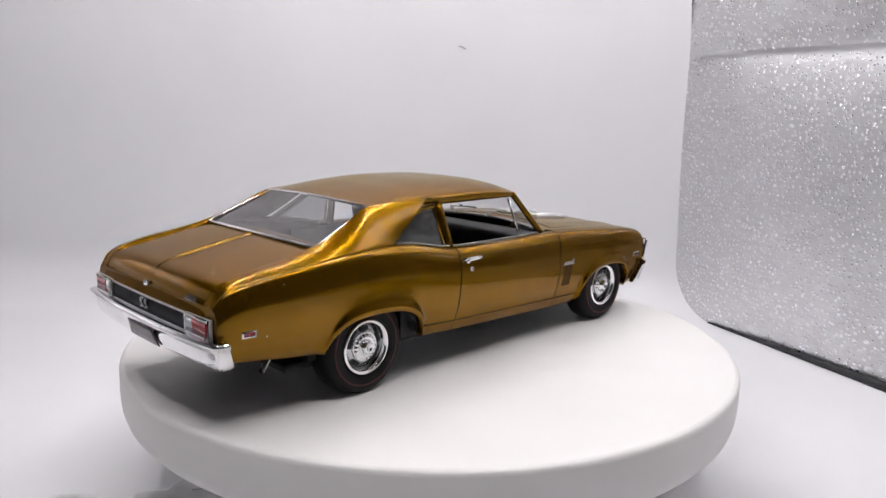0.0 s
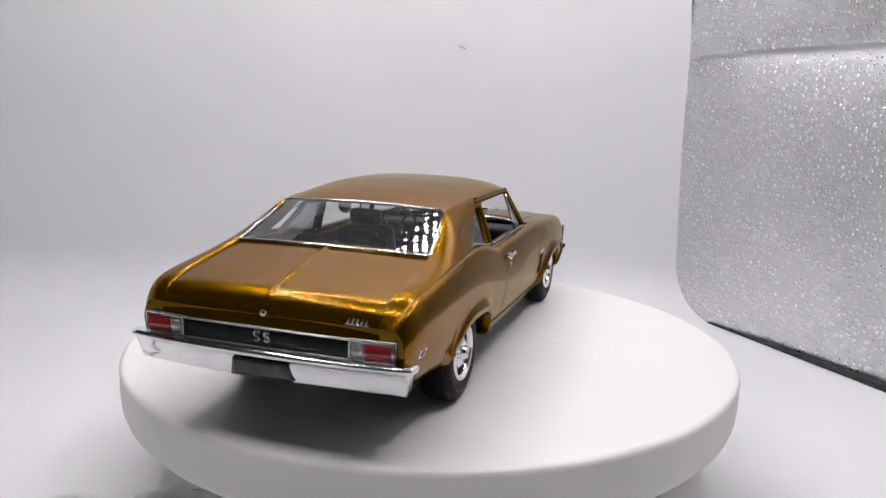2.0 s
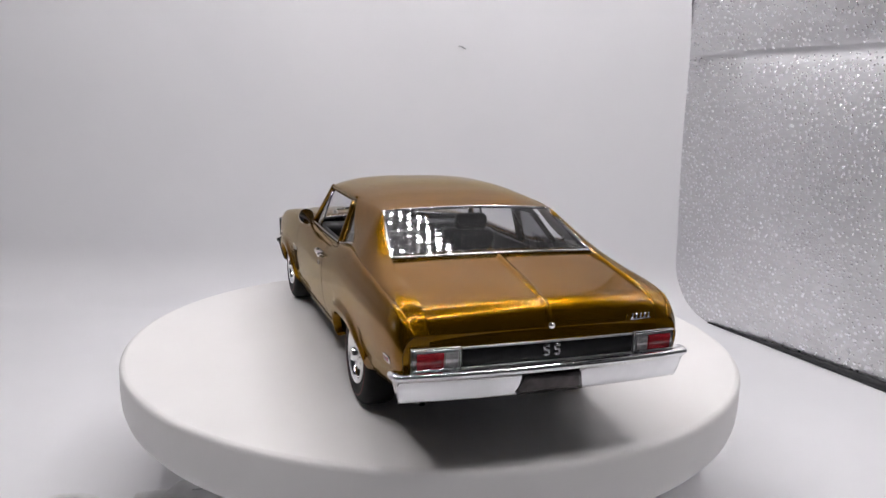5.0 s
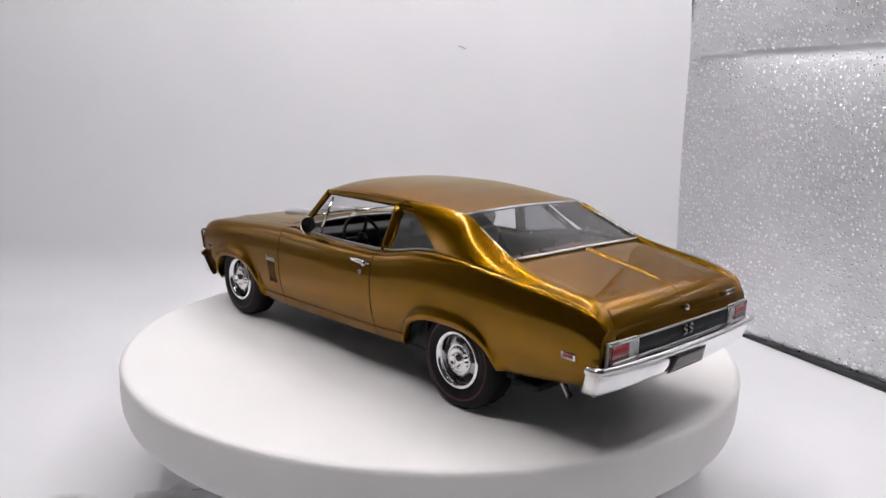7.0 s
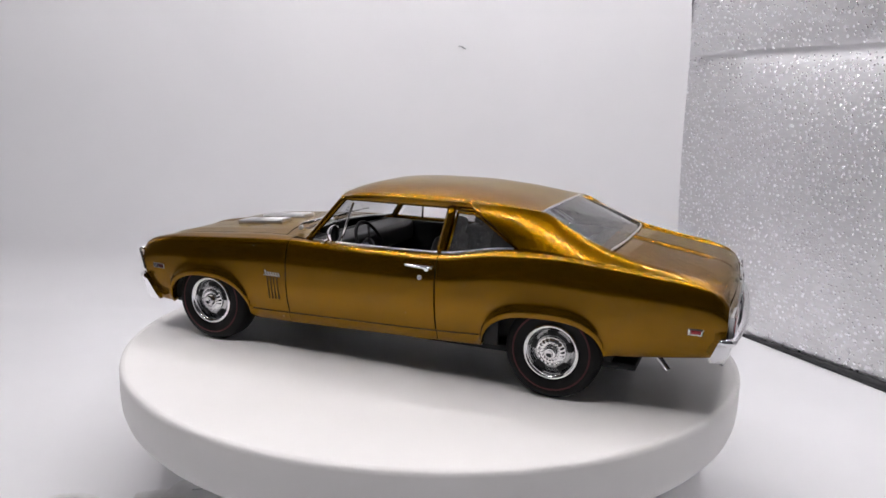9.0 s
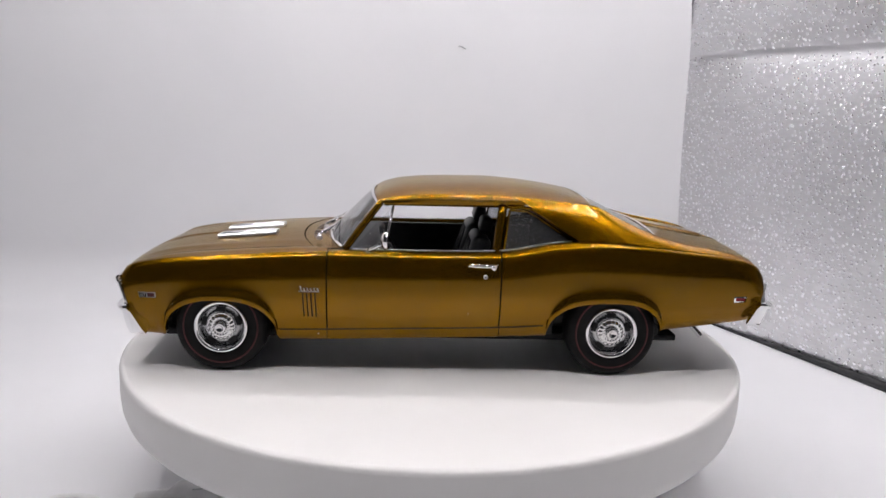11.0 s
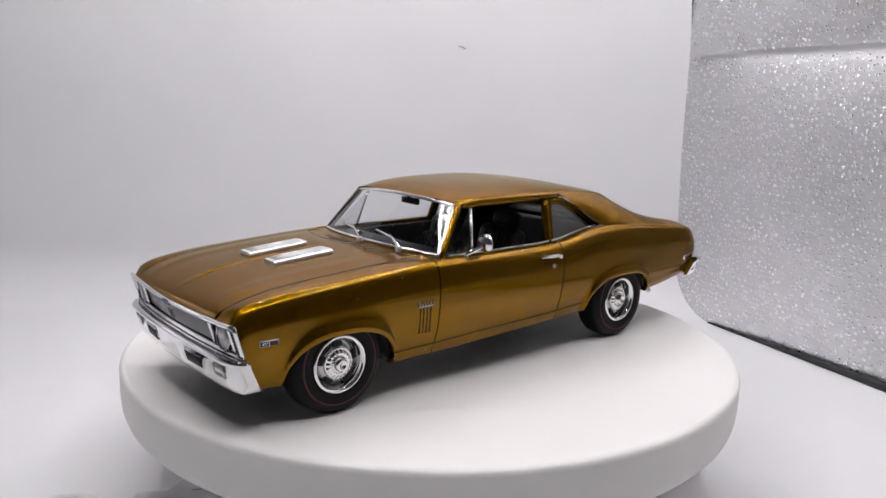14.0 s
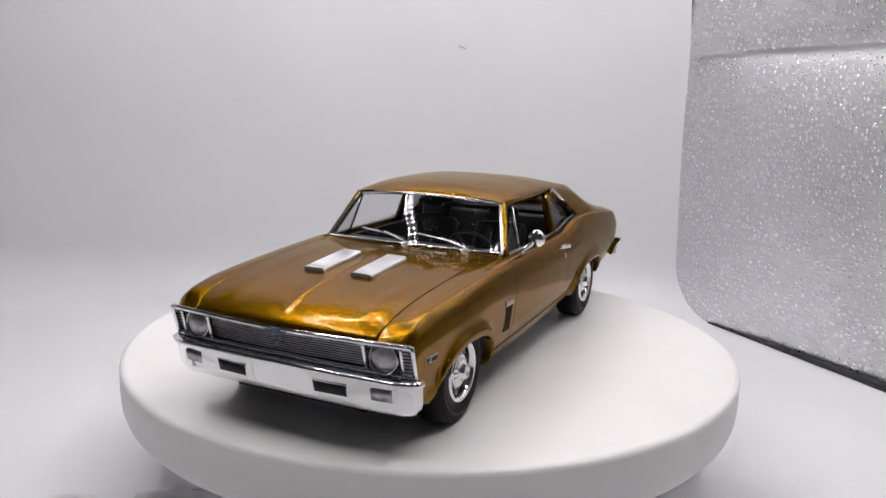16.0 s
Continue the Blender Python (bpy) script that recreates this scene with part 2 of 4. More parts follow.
def light_box():
    rows = []
    prof = [(-0.5, FLOOR)] + [(0.211 - 0.033 + 0.033 * math.sin(radians(a)), FLOOR + 0.033 * (1 - math.cos(radians(a)))) for a in range(0, 91, 6)] + [(BACK, z) for z in spread(0.0, 0.36, 24)]
    for y, z in prof:
        right = 0.1695 - (y - 0.1793) * 0.4326 if y > -0.35 else 0.3925
        right -= 0.0095 * min(1.6, max(0, z / 0.13))
        rows.append([Vector((x * 1000, y * 1000, z * 1000)) for x in spread(-0.62, right, 30)])
    tagged(part("backdrop", sheet(rows), SHEET), "seamless white sheet sweeping from floor up the back", kind="structure")
    # foil side panel: it leans out towards a fold, which overhangs it, and swells again above
    OUT = Vector((0.9178, 0.39705, 0))
    points_z = [(FLOOR - 0.002, 0.0), (0.0, 0.0003), (0.04, 0.0008), (0.06, 0.0016), (0.08, 0.0032), (0.094, 0.0052), (0.102, 0.0072), (0.1075, 0.0092), (0.1085, 0.0085), (0.1095, 0.0060), (0.112, 0.0048), (0.12, 0.0036), (0.14, 0.0024), (0.17, 0.0018), (0.25, 0.001), (0.36, 0.0)]

    def film(s, z):
        """A point of the right panel, s along its foot."""
        sway = 0.0006 * math.sin(s * 61 + 1.2) * math.sin(z * 43 + s * 17)
        return FOOT + WAY * s + OUT * (curve(points_z, z) * min(1, max(0, s + 0.03) / 0.035) + sway - 0.018 * max(0, z)) + Vector((0, 0, z - FLOOR))

    def foil(flip):
        r = []
        zs = spread(FLOOR - 0.002, 0.1, 36) + spread(0.1, 0.114, 18)[1:] + spread(0.114, 0.36, 40)[1:]
        for s in spread(-0.05, 0.52, 110):
            row = []
            for z in zs:
                p = film(s, z)
                if flip:
                    p.x = -0.32 - p.x
                row.append(p * 1000)
            r.append(row)
        return sheet(r)

    RIGHT = tagged(part("wall_right", foil(False), FOIL), "embossed silver foil side panel with a crease", kind="structure")
    rng = random.Random(5)
    verts, faces = [], []
    for i in range(74):
        for k in range(112):
            if rng.random() < 0.14:
                continue
            s = -0.038 + 0.0027 * (i + 0.5 * (k % 2) + rng.uniform(-0.38, 0.38))
            z = FLOOR + 0.002 + 0.0026 * (k + rng.uniform(-0.38, 0.38))
            if abs(z - 0.1085) < 0.0016:
                continue
            p = film(s, z)
            a, b = (film(s + 0.0008, z) - p).normalized(), (film(s, z + 0.0008) - p).normalized()
            n = b.cross(a)
            if n.x > 0:
                n = -n
            rad, rise = rng.uniform(0.0005, 0.001), rng.uniform(0.00006, 0.00026)
            o = len(verts)
            for q, h in ((1.0, -0.05), (0.72, 0.55), (0.36, 0.9)):
                verts += [p + (a * math.cos(math.pi * v / 4) + b * math.sin(math.pi * v / 4)) * rad * q + n * rise * h for v in range(8)]
            verts.append(p + n * rise)
            for ring in (0, 8):
                faces += [(o + ring + v, o + ring + (v + 1) % 8, o + ring + 8 + (v + 1) % 8, o + ring + 8 + v) for v in range(8)]
            faces += [(o + 16 + v, o + 16 + (v + 1) % 8, o + 24) for v in range(8)]
    me = bpy.data.meshes.new("embossing")
    me.from_pydata(verts, [], faces)
    me.polygons.foreach_set("use_smooth", [True] * len(faces))
    me.materials.append(PIP)
    pips = tagged(new("embossing", me), "small raised pips pressed into the foil", kind="stuff")
    pips.parent = RIGHT
    tagged(part("wall_left", foil(True), FOIL), "embossed silver foil side panel", kind="structure")
    tagged(part("ceiling", box(-900, 520, -210, 215, 360, 366), DARK, smooth=False), "black cloth ceiling of the light box", kind="structure")
    tagged(part("ground", box(-3000, 3000, -3000, 3000, FLOOR * 1000 - 12, FLOOR * 1000 - 4), BLACK, smooth=False), "dark table top under the light box", kind="structure")
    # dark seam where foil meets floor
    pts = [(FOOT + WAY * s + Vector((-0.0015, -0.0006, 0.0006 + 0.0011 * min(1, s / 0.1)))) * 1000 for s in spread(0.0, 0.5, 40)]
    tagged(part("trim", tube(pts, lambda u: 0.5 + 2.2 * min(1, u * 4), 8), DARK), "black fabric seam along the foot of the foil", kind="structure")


light_box()


def fleck():
    f = thing("lint_fleck", "tiny dark fleck of lint on the white backdrop sheet", "lint")
    part("fibre", tube([FLECK + Vector(p) for p in ((-2.2, -0.1, 0.6), (-0.6, -0.2, 0.3), (1.0, -0.2, -0.4), (1.9, -0.1, -0.9))], 0.3, 5), SATIN, f)


fleck()


def led_frame():
    """A rounded loop of two LED rows under the ceiling."""
    r = thing("led_frame", "rounded loop of bright white LEDs in two rows under the ceiling", "light")
    r.location = (-0.015, -0.024, 0.345)

    def loop(hx, hy, rad, n):
        pts = []
        for cx, cy, a0 in ((hx - rad, hy - rad, 0), (rad - hx, hy - rad, 90), (rad - hx, rad - hy, 180), (hx - rad, rad - hy, 270)):
            pts += [Vector((cx + rad * math.cos(radians(a0 + 9 * k)), cy + rad * math.sin(radians(a0 + 9 * k)), 0)) for k in range(11)]
        pts.append(pts[0])
        length = [0]
        for p, q in zip(pts, pts[1:]):
            length.append(length[-1] + (q - p).length)
        out = []
        for i in range(n):
            s = length[-1] * i / n
            k = max(j for j in range(len(pts) - 1) if length[j] <= s)
            out.append(pts[k].lerp(pts[k + 1], (s - length[k]) / max(1e-9, length[k + 1] - length[k])))
        return out

    path = loop(168, 140, 84, 90)
    part("channel", tube([p + Vector((0, 0, 4.2)) for p in path + path[:1]], 11, 4, cap=False, flat=0.3), DARK, r, smooth=False)
    proto = part("led", box(-2, 2, -2, 2, -1.2, 0.2, 0.3), LED, r, smooth=False)
    for k, p in enumerate(loop(162, 134, 78, 90) + loop(174, 146, 90, 97)):
        ob = proto if k == 0 else new("led", proto.data)
        ob.parent = r
        ob.location = p / 1000


led_frame()


# ---- turntable ----
def turntable():
    table = thing("turntable", "matt white motorised turntable with a thick round disc", "turntable")
    base = [(0, 0), (48, 0), (52, 1), (54, 4), (52, 20), (46, 26.8), (0, 26.8)]
    part("drum", lathe([(r, h + FLOOR * 1000) for r, h in base], 64, axis="z"), WHITE, table)
    part("foot_ring", lathe([(r, h + FLOOR * 1000) for r, h in ((50, 0), (57, 0), (58, 2), (56, 5), (50, 6))], 64, axis="z"), WHITE, table)
    top = part("disc", lathe([(97.0, -0.02), (96, 0), (60, 0), (20, 0), (0, 0)], 160, axis="z"), WHITE, table, "flat white disc top, turning")
    edge = [(0, -18), (90, -18), (93.5, -17.4), (96, -16), (97.6, -14), (98.4, -11.5), (98.7, -8), (98.7, -1.6), (98.5, -0.7), (97.9, -0.2), (97.0, -0.02)]
    part("disc_edge", lathe(edge, 160, axis="z"), WHITE, top, "rounded white edge of the disc")
    return top


DISC = turntable()
CAR = thing("model_car", "gold-brown metallic scale model of a two-door muscle coupe on a turntable", "model car")


# ---- the model car; x forward from mid wheelbase, y to its left, z up, in millimetres ----
CREST = [(84.6, 27.4), (84, 28.9), (82.6, 30.2), (79.6, 31.5), (75, 32.4), (71, 33.0), (49, 34.7), (35, 35.6), (22, 36.1), (2, 36.0), (-17, 36.2), (-26, 36.7), (-33, 38.0), (-40, 39.2), (-48, 39.7), (-56, 39.5), (-64, 38.9), (-72, 38.2), (-82, 37.2), (-90, 36.3), (-95, 35.2), (-98, 33.6), (-100, 31)]
WIDTH = [(84.6, 33.2), (80, 33.6), (72, 34.2), (56, 34.8), (26, 35.0), (0, 35.4), (-20, 35.5), (-56, 35.6), (-80, 35.4), (-93, 34.8), (-98, 34.0), (-100, 33.0)]
SILL = [(84.6, 10.6), (72, 10.4), (40, 9.6), (0, 10.7), (-37, 12.0), (-70, 14.2), (-93, 16.9), (-100, 17.6)]
FLANK = [(0, -3.6), (0.1, -2.4), (0.16, -2.0), (0.3, -0.9), (0.55, -0.1), (0.7, 0.0), (0.8, -0.3), (0.88, -0.8), (0.94, -1.4), (0.978, -2.2), (0.993, -2.9), (1.0, -3.9)]
FLANK_REAR = FLANK[:8] + [(0.94, -1.2), (0.975, -1.6), (0.99, -1.95), (1.0, -2.5)]
NOSE = [(0, 27.4), (0.6, 28.5), (2, 29.5), (5, 30.8), (9, 32.0), (15, 33.2), (33, 34.9), (50, 36.0), (62, 36.2), (80, 36.2)]
CROWN = [(0, 0), (3, 0.1), (9, 0.4), (20, 0.7), (38, 0.9), (54, 1.0), (62, 0.8)]


def arch(x):
    """Height of the wheel opening's edge, or None between the wheels."""
    if 40.2 < x < 72.2:
        u = (x - 56.2) / 16.0
        return 11.0 + 10.7 * max(0, 1 - abs(u) ** 2.5) ** 0.5
    if -70.6 < x < -37.0:
        u = (x + 53.8) / 16.8
        return 12.6 + 10.2 * max(0, 1 - abs(u) ** 2.9) ** 0.5 - 0.4 * u
    return None


def flank(x, z):
    """Half width of the body at x and height z."""
    s, c = curve(SILL, x), curve(CREST, x)
    w = min(1, max(0, (z - s) / max(0.1, c - s)))
    rear = min(1, max(0, (-46 - x) / 14))
    y = curve(WIDTH, x) + curve(FLANK, w) * (1 - rear) + curve(FLANK_REAR, w) * rear
    a = arch(min(max(x, -70.5), 72.1)) if -72 < x < 73.5 else None
    if a is not None and z < a + 8:
        # flared lip round the wheel opening
        y += 1.05 / (1 + math.exp((z - a - 2.3) / 0.38)) + 0.25 * math.exp(-((z - a - 2.3) / 2.4) ** 2)
    return y


def lean(x, z):
    """The nose leans forward at the top, the tail a little too."""
    if x > 70:
        x -= ((x - 70) / 14.6) ** 1.5 * max(0, 27.4 - z) * 0.28
    if x < -90:
        x += ((-90 - x) / 10) * max(0, 26 - z) * 0.12
    return x


def front_edge(y):
    return 86.9 - 2.3 * min(1.1, abs(y) / 33) ** 1.7


def bonnet(x, y):
    """Top surface ahead of the windscreen."""
    d = front_edge(y) - x
    z = curve(NOSE, d) + curve(CROWN, d) * max(0, 1 - (y / 27) ** 2)
    z += 0.42 * math.exp(-((y / 0.8) ** 2)) * min(1, max(0, (d - 2) / 8)) * max(0, min(1, (48 - d) / 20))
    z += 0.35 * math.exp(-((abs(y) - 20) / 2.5) ** 2) * min(1, max(0, (d - 2) / 6)) * max(0, 1 - d / 60)
    return z


def deck(x, y):
    """Top surface behind the rear window, rolling down the tail."""
    z = curve([(-66, 41.6), (-72, 40.8), (-80, 39.4), (-88, 38.0), (-93, 37.0), (-96, 36.2), (-98, 35.0), (-99.3, 33.0), (-100.3, 30.5), (-100.8, 28.6)], x)
    return z - 1.0 * (abs(y) / 28) ** 2.5 + 0.4 * math.exp(-((y / 0.7) ** 2)) * (1 if -93 < x else 0)


def side_panel(x0, x1, low=None, high=None, n=24, edge=0.17):
    """A piece of the left flank between two stations, from the sill, arch or a given share of height up to the crest or a given share."""
    xs = spread(x0, x1, n)
    for a, b in ((40.2, 72.2), (-70.6, -37.0)):
        c, h = (a + b) / 2, (b - a) / 2
        xs += [c + h * 0.9999 * math.cos(math.pi * k / 36) for k in range(37) if x0 < c + h * math.cos(math.pi * k / 36) < x1]
    xs = sorted(set(round(v, 4) for v in xs))
    rows = []
    for x in xs:
        s, c, a = curve(SILL, x), curve(CREST, x), arch(x)
        zb = s + (c - s) * low if low else (max(s, a) if a else s)
        zt = s + (c - s) * high if high else c
        col = []
        if not low:
            col.append((lean(x, zb), flank(x, zb) - 2.2, zb + 0.15))
            col.append((lean(x, zb), flank(x, zb) - 0.25, zb - 0.12))
        for k in range(41):
            f = k / 40
            f = 1 - (1 - f) ** 1.5 if not high else f
            z = zb + (zt - zb) * f
            col.append((lean(x, z), flank(x, z), z))
        if not high:
            col += over_crest(x, c)
        rows.append(col)
    return sheet(rows, flip=True)


def over_crest(x, c):
    """From the crest inwards: fender top ahead, belt ledge at the doors, quarter top behind."""
    y = flank(x, c)
    if x > 26.1:
        yi = curve([(27, 27.2), (40, 26.8), (70, 26.2), (80, 25.6), (84.6, 25)], x)
        out = []
        for f in (0.16, 0.33, 0.5, 0.67, 0.83, 0.97, 1.0):
            v = y + (yi - y) * f
            xv = x + (front_edge(v) - 84.6) * max(0, (x - 70) / 14.6) * f
            z = c * (1 - f) + bonnet(xv, v) * f + 0.2 * math.sin(math.pi * f) * min(1, (84.6 - x) / 10)
            out.append((xv, v, z))
        out += [(xv, v - 0.02, z - 0.06), (xv, v - 0.03, z - 0.28), (xv, v - 0.1, z - 0.3), (xv, v - 1.6, z - 0.36)]
        return out
    if x > -47:
        return [(x, y - 0.6, c + 0.05), (x, y - 1.1, c - 0.15), (x, y - 1.4, c - 1.0), (x, y - 1.5, c - 2.5)]
    return [(x, y - 0.22, c + 0.0), (x, y - 0.5, c - 0.5)]


def pair(make, name, mat, label="", parent=None, smooth=True, doubles=0.0):
    """The same piece on the left and the right."""
    out = []
    for side in (1, -1):
        bm = make()
        if side < 0:
            mirror(bm)
        out.append(part(name, bm, mat, parent or CAR, label, smooth, doubles=doubles))
    return out


GAP = 0.2
pair(lambda: side_panel(26 + GAP, 84.6, n=30), "front_fender", PAINT)
DOORS = pair(lambda: side_panel(-23.3 + GAP, 26 - GAP, low=0.13, n=30), "door", PAINT, "gold-brown door with chrome handle and black shut line")
pair(lambda: side_panel(-100, -23.3 - GAP, n=44), "quarter_panel", PAINT)
pair(lambda: side_panel(-23.3, 26, high=0.118, n=24), "rocker_panel", PAINT)


def hood():
    rows = []
    for k in range(41):
        row = []
        for j in range(-48, 49):
            s = j / 48
            f = k / 40
            f = 1 - (1 - f) ** 1.8
            x_rear = 36.2 - 5.5 * abs(s) ** 2.2
            x = x_rear + (front_edge(26 * s) - x_rear) * f
            u = x - (front_edge(25.5) - 84.6) * max(0, (x - 70) / 15.6)
            y = (curve([(27, 27.2), (40, 26.8), (70, 26.2), (80, 25.6), (84.6, 25)], u) - 0.32) * s
            x = x_rear + (front_edge(y) - x_rear) * f
            row.append((x, y, bonnet(x, y)))
        rows.append(row)
    return slab(rows, 0.22)


part("hood", hood(), PAINT, CAR, "gold-brown hood with a centre crease")


def cowl():
    rows = []
    for k in range(9):
        row = []
        for j in range(-24, 25):
            s = j / 24
            x0 = 36.2 - 5.5 * abs(s) ** 2.2 - 0.5
            x1 = 27.5 - 5.5 * abs(s) ** 2
            y = 28.6 * s * (1 if k else 0.95)
            x = x0 + (x1 - x0) * k / 8
            row.append((x, y, bonnet(x, y) - 0.1 - 0.5 * math.sin(math.pi * k / 8) * (1 - s * s)))
        rows.append(row)
    return sheet(rows)


COWL = part("cowl", cowl(), PAINT, CAR, "gold-brown cowl with dark vent slots")


def trunk():
    rows = []
    for x in spread(-66, -93, 18) + [-94, -95, -96, -97, -98, -98.7, -99.3, -99.8, -100.3, -100.6, -100.8]:
        rows.append([(x - 0.6 * (1 - (j / 48) ** 2) * min(1, max(0, (-90 - x) / 8)), 27.3 * j / 48, deck(x, 27.3 * j / 48) + (0.28 * min(1, max(0, (x + 100.5) / 3)) if j == 0 else 0)) for j in range(-48, 49)])
    return slab(rows, 0.4)


part("trunk_lid", trunk(), PAINT, CAR, "gold-brown trunk lid with a centre crease")

# sail panels beside the rear window, running into the quarter tops
UPPER = [(0, -29.0, 25.6, 50.5), (0.18, -40, 24.9, 50.3), (0.32, -49.8, 24.4, 49.6), (0.47, -59, 26, 45.6), (0.55, -64.5, 26.9, 43.2), (0.62, -69, 27.4, 41.6), (0.7, -74.5, 27.6, 40.2), (0.78, -80, 27.6, 39.1), (0.9, -90, 27.7, 37.4), (0.96, -97, 27.6, 35.2), (1, -100.2, 27.4, 30.6)]
LOWER = [(u, x, flank(x, curve(CREST, x)) - 0.2, curve(CREST, x) + 0.02) for u, x in ((0, -46.2), (0.18, -50), (0.32, -55.5), (0.47, -62.5), (0.62, -71), (0.78, -81), (0.9, -90), (0.96, -96.5), (1, -99.9))]


def sail():
    rows = []
    for k in range(49):
        u = k / 48
        a, b = line3(UPPER, u), line3(LOWER, u)
        row = []
        way = b - a
        out = Vector((0, -way.z, way.y)).normalized()
        swell = max(0, 1 - u / 0.62) ** 1.2
        for j in range(29):
            f = (j / 28) ** 1.7
            # a tight round at the roof's shoulder, flat below it, hollow where it runs out into the quarter
            bend = 1.9 * f ** 0.5 * (1 - f) ** 1.6 - 0.8 * math.sin(math.pi * f) * f ** 2 * max(0, 1 - u / 0.3)
            p = a.lerp(b, f) + out * (bend * swell + 0.45 * math.sin(math.pi * f) * min(1, u / 0.4) * min(1, (1 - u) / 0.15))
            row.append(p)
        edge = row[-1] + Vector((0, -0.1, -0.8))
        rows.append([row[0] + Vector((0, -0.5, -0.9))] + row + [edge])
    return sheet(rows, flip=True)


pair(sail, "sail_panel", PAINT)

ROOF_EDGE = [(0, 12.4, 24.3, 49.3), (0.1, 6, 25.0, 50.2), (0.3, -6, 25.6, 50.7), (0.6, -24, 25.7, 50.6), (0.78, -34, 25.3, 50.4), (1, -49.8, 24.4, 49.6)]
ROOF_TOP = [(14.2, 50.3), (12.5, 51.4), (9, 52.6), (5, 53.4), (-6, 54.2), (-19, 54.4), (-34, 53.4), (-43.5, 51.9), (-50.5, 50.3)]


def roof():
    rows = []
    for k in range(45):
        u = k / 44
        e = line3(ROOF_EDGE, u)
        row = []
        for j in range(-26, 27):
            s = math.sin(math.pi / 2 * j / 26)
            x = e.x + (1.8 if u < 0.5 else -0.9) * (1 - s * s) * abs(1 - 2 * u) ** 3
            top = curve(ROOF_TOP, x)
            row.append((x, e.y * s, e.z + (top - e.z) * max(0, 1 - abs(s) ** 2.9) ** 0.74))
        rows.append(row)
    return slab(rows, 0.12)


part("roof", roof(), PAINT, CAR, "smooth gold-brown roof with faint dust")


# side frames of the cabin: pillars, drip rails and window channels
def glass_y(z):
    return 29.4 - (z - 36) * 0.305


def rail(points, r, n=8, flat=1.0):
    return lambda: tube(points, r, n, flat=flat)


A_FOOT, A_HEAD = Vector((21.8, 29.1, 35.9)), Vector((11.8, 24.3, 49.2))
pair(lambda: tube([A_FOOT.lerp(A_HEAD, k / 10) + Vector((-0.5, 0.15, 0)) for k in range(11)], 1.0, 10), "windscreen_pillar", PAINT)
pair(rail([line3(ROOF_EDGE, u) + Vector((0, 0.25, -0.25)) for u in spread(0.02, 0.68, 20)], 0.36), "drip_rail", PAINT)
pair(lambda: sheet([[(p.x, p.y + 0.1, p.z), (p.x, glass_y(48.6) - 0.15, 49.4), (p.x, glass_y(48.2) - 0.35, 48.3), (p.x, glass_y(48.2) - 1.2, 48.2)] for p in [line3(ROOF_EDGE, u) for u in spread(0.03, 0.72, 24)]], flip=False), "window_header", PAINT)
pair(lambda: tube([(-22.2 - 1.8 * k / 6, glass_y(35.5 + 13 * k / 6) - 0.25, 35.5 + 13 * k / 6) for k in range(7)], 1.35, 10, flat=1.0), "door_pillar", PAINT)
# black channels and chrome of the quarter window
QW = [(-26.0, 47.7), (-31.0, 47.5), (-33.6, 46.3), (-45.2, 38.9), (-45.0, 38.4), (-38, 37.7), (-30, 36.9), (-24.3, 36.5)]
pair(lambda: tube([(x, glass_y(z) - 0.05, z) for x, z in QW + QW[:1]], 0.42, 8, cap=False), "quarter_window_frame", PAINT)
QW_RIM = [(-25.6, 48.6), (-31.4, 48.5), (-34.3, 47.2), (-46.6, 39.3)]
pair(lambda: tube([(x, glass_y(z) + 0.12, z) for x, z in QW_RIM], 0.5, 8), "quarter_window_reveal", PAINT)
pair(lambda: tube([(x + 0.45, glass_y(z) + 0.3, z - 0.45) for x, z in QW_RIM], 0.16, 6), "reveal_seam", SEAM)
pair(lambda: tube([(x, glass_y(z) + 0.15, z - 0.1) for x, z in QW[4:]], 0.22, 6), "quarter_window_sill", CHROME, "thin chrome strip under the quarter window")


def outward(bm):
    """Turns a left pane's face to the outside."""
    for f in bm.faces:
        f.normal_update()
        if f.normal.y < 0:
            f.normal_flip()
    return bm


def quarter_glass():
    bm = bmesh.new()
    bm.faces.new([bm.verts.new((x, glass_y(z) - 0.25, z)) for x, z in QW])
    return outward(bm)


pair(quarter_glass, "quarter_window", SMOKED, "dusty quarter window pane, greyed to suggest its reflection", smooth=False)
VENT = [(19.2, 36.2), (8.6, 47.4), (10.0, 36.0)]


def vent_glass():
    bm = bmesh.new()
    bm.faces.new([bm.verts.new((x, glass_y(z) - 0.2, z)) for x, z in VENT])
    return outward(bm)


pair(vent_glass, "vent_window", GLASS, "small clear triangular vent pane", smooth=False)
pair(lambda: tube([(10.0, glass_y(35.8), 35.8), (7.8, glass_y(47.8), 47.8)], 0.42, 8), "vent_post", CHROME, "chrome vent window post")
pair(lambda: tube([(x, 30.0, curve(CREST, x) + 0.12) for x in spread(19, -44, 24)], 0.22, 6), "belt_moulding", SATIN)

# windscreen and rear window with bright trim
def bow(x, y, z, dx, dz):
    """An evenly bowed edge of a screen: middle, half width, and how far its ends fall back and down."""
    return lambda s: Vector((x - dx * abs(s) ** 2.3, y * s, z - dz * s * s))


WS_BASE, WS_HEAD = bow(27.6, 28.8, 37.2, 5.7, 0.9), bow(14.8, 23.8, 50.4, 2.6, 1.5)
RG_HEAD, RG_BASE = bow(-51.0, 24.2, 50.3, -1.5, 1.0), bow(-70.8, 27.1, 41.4, -1.7, 0.6)


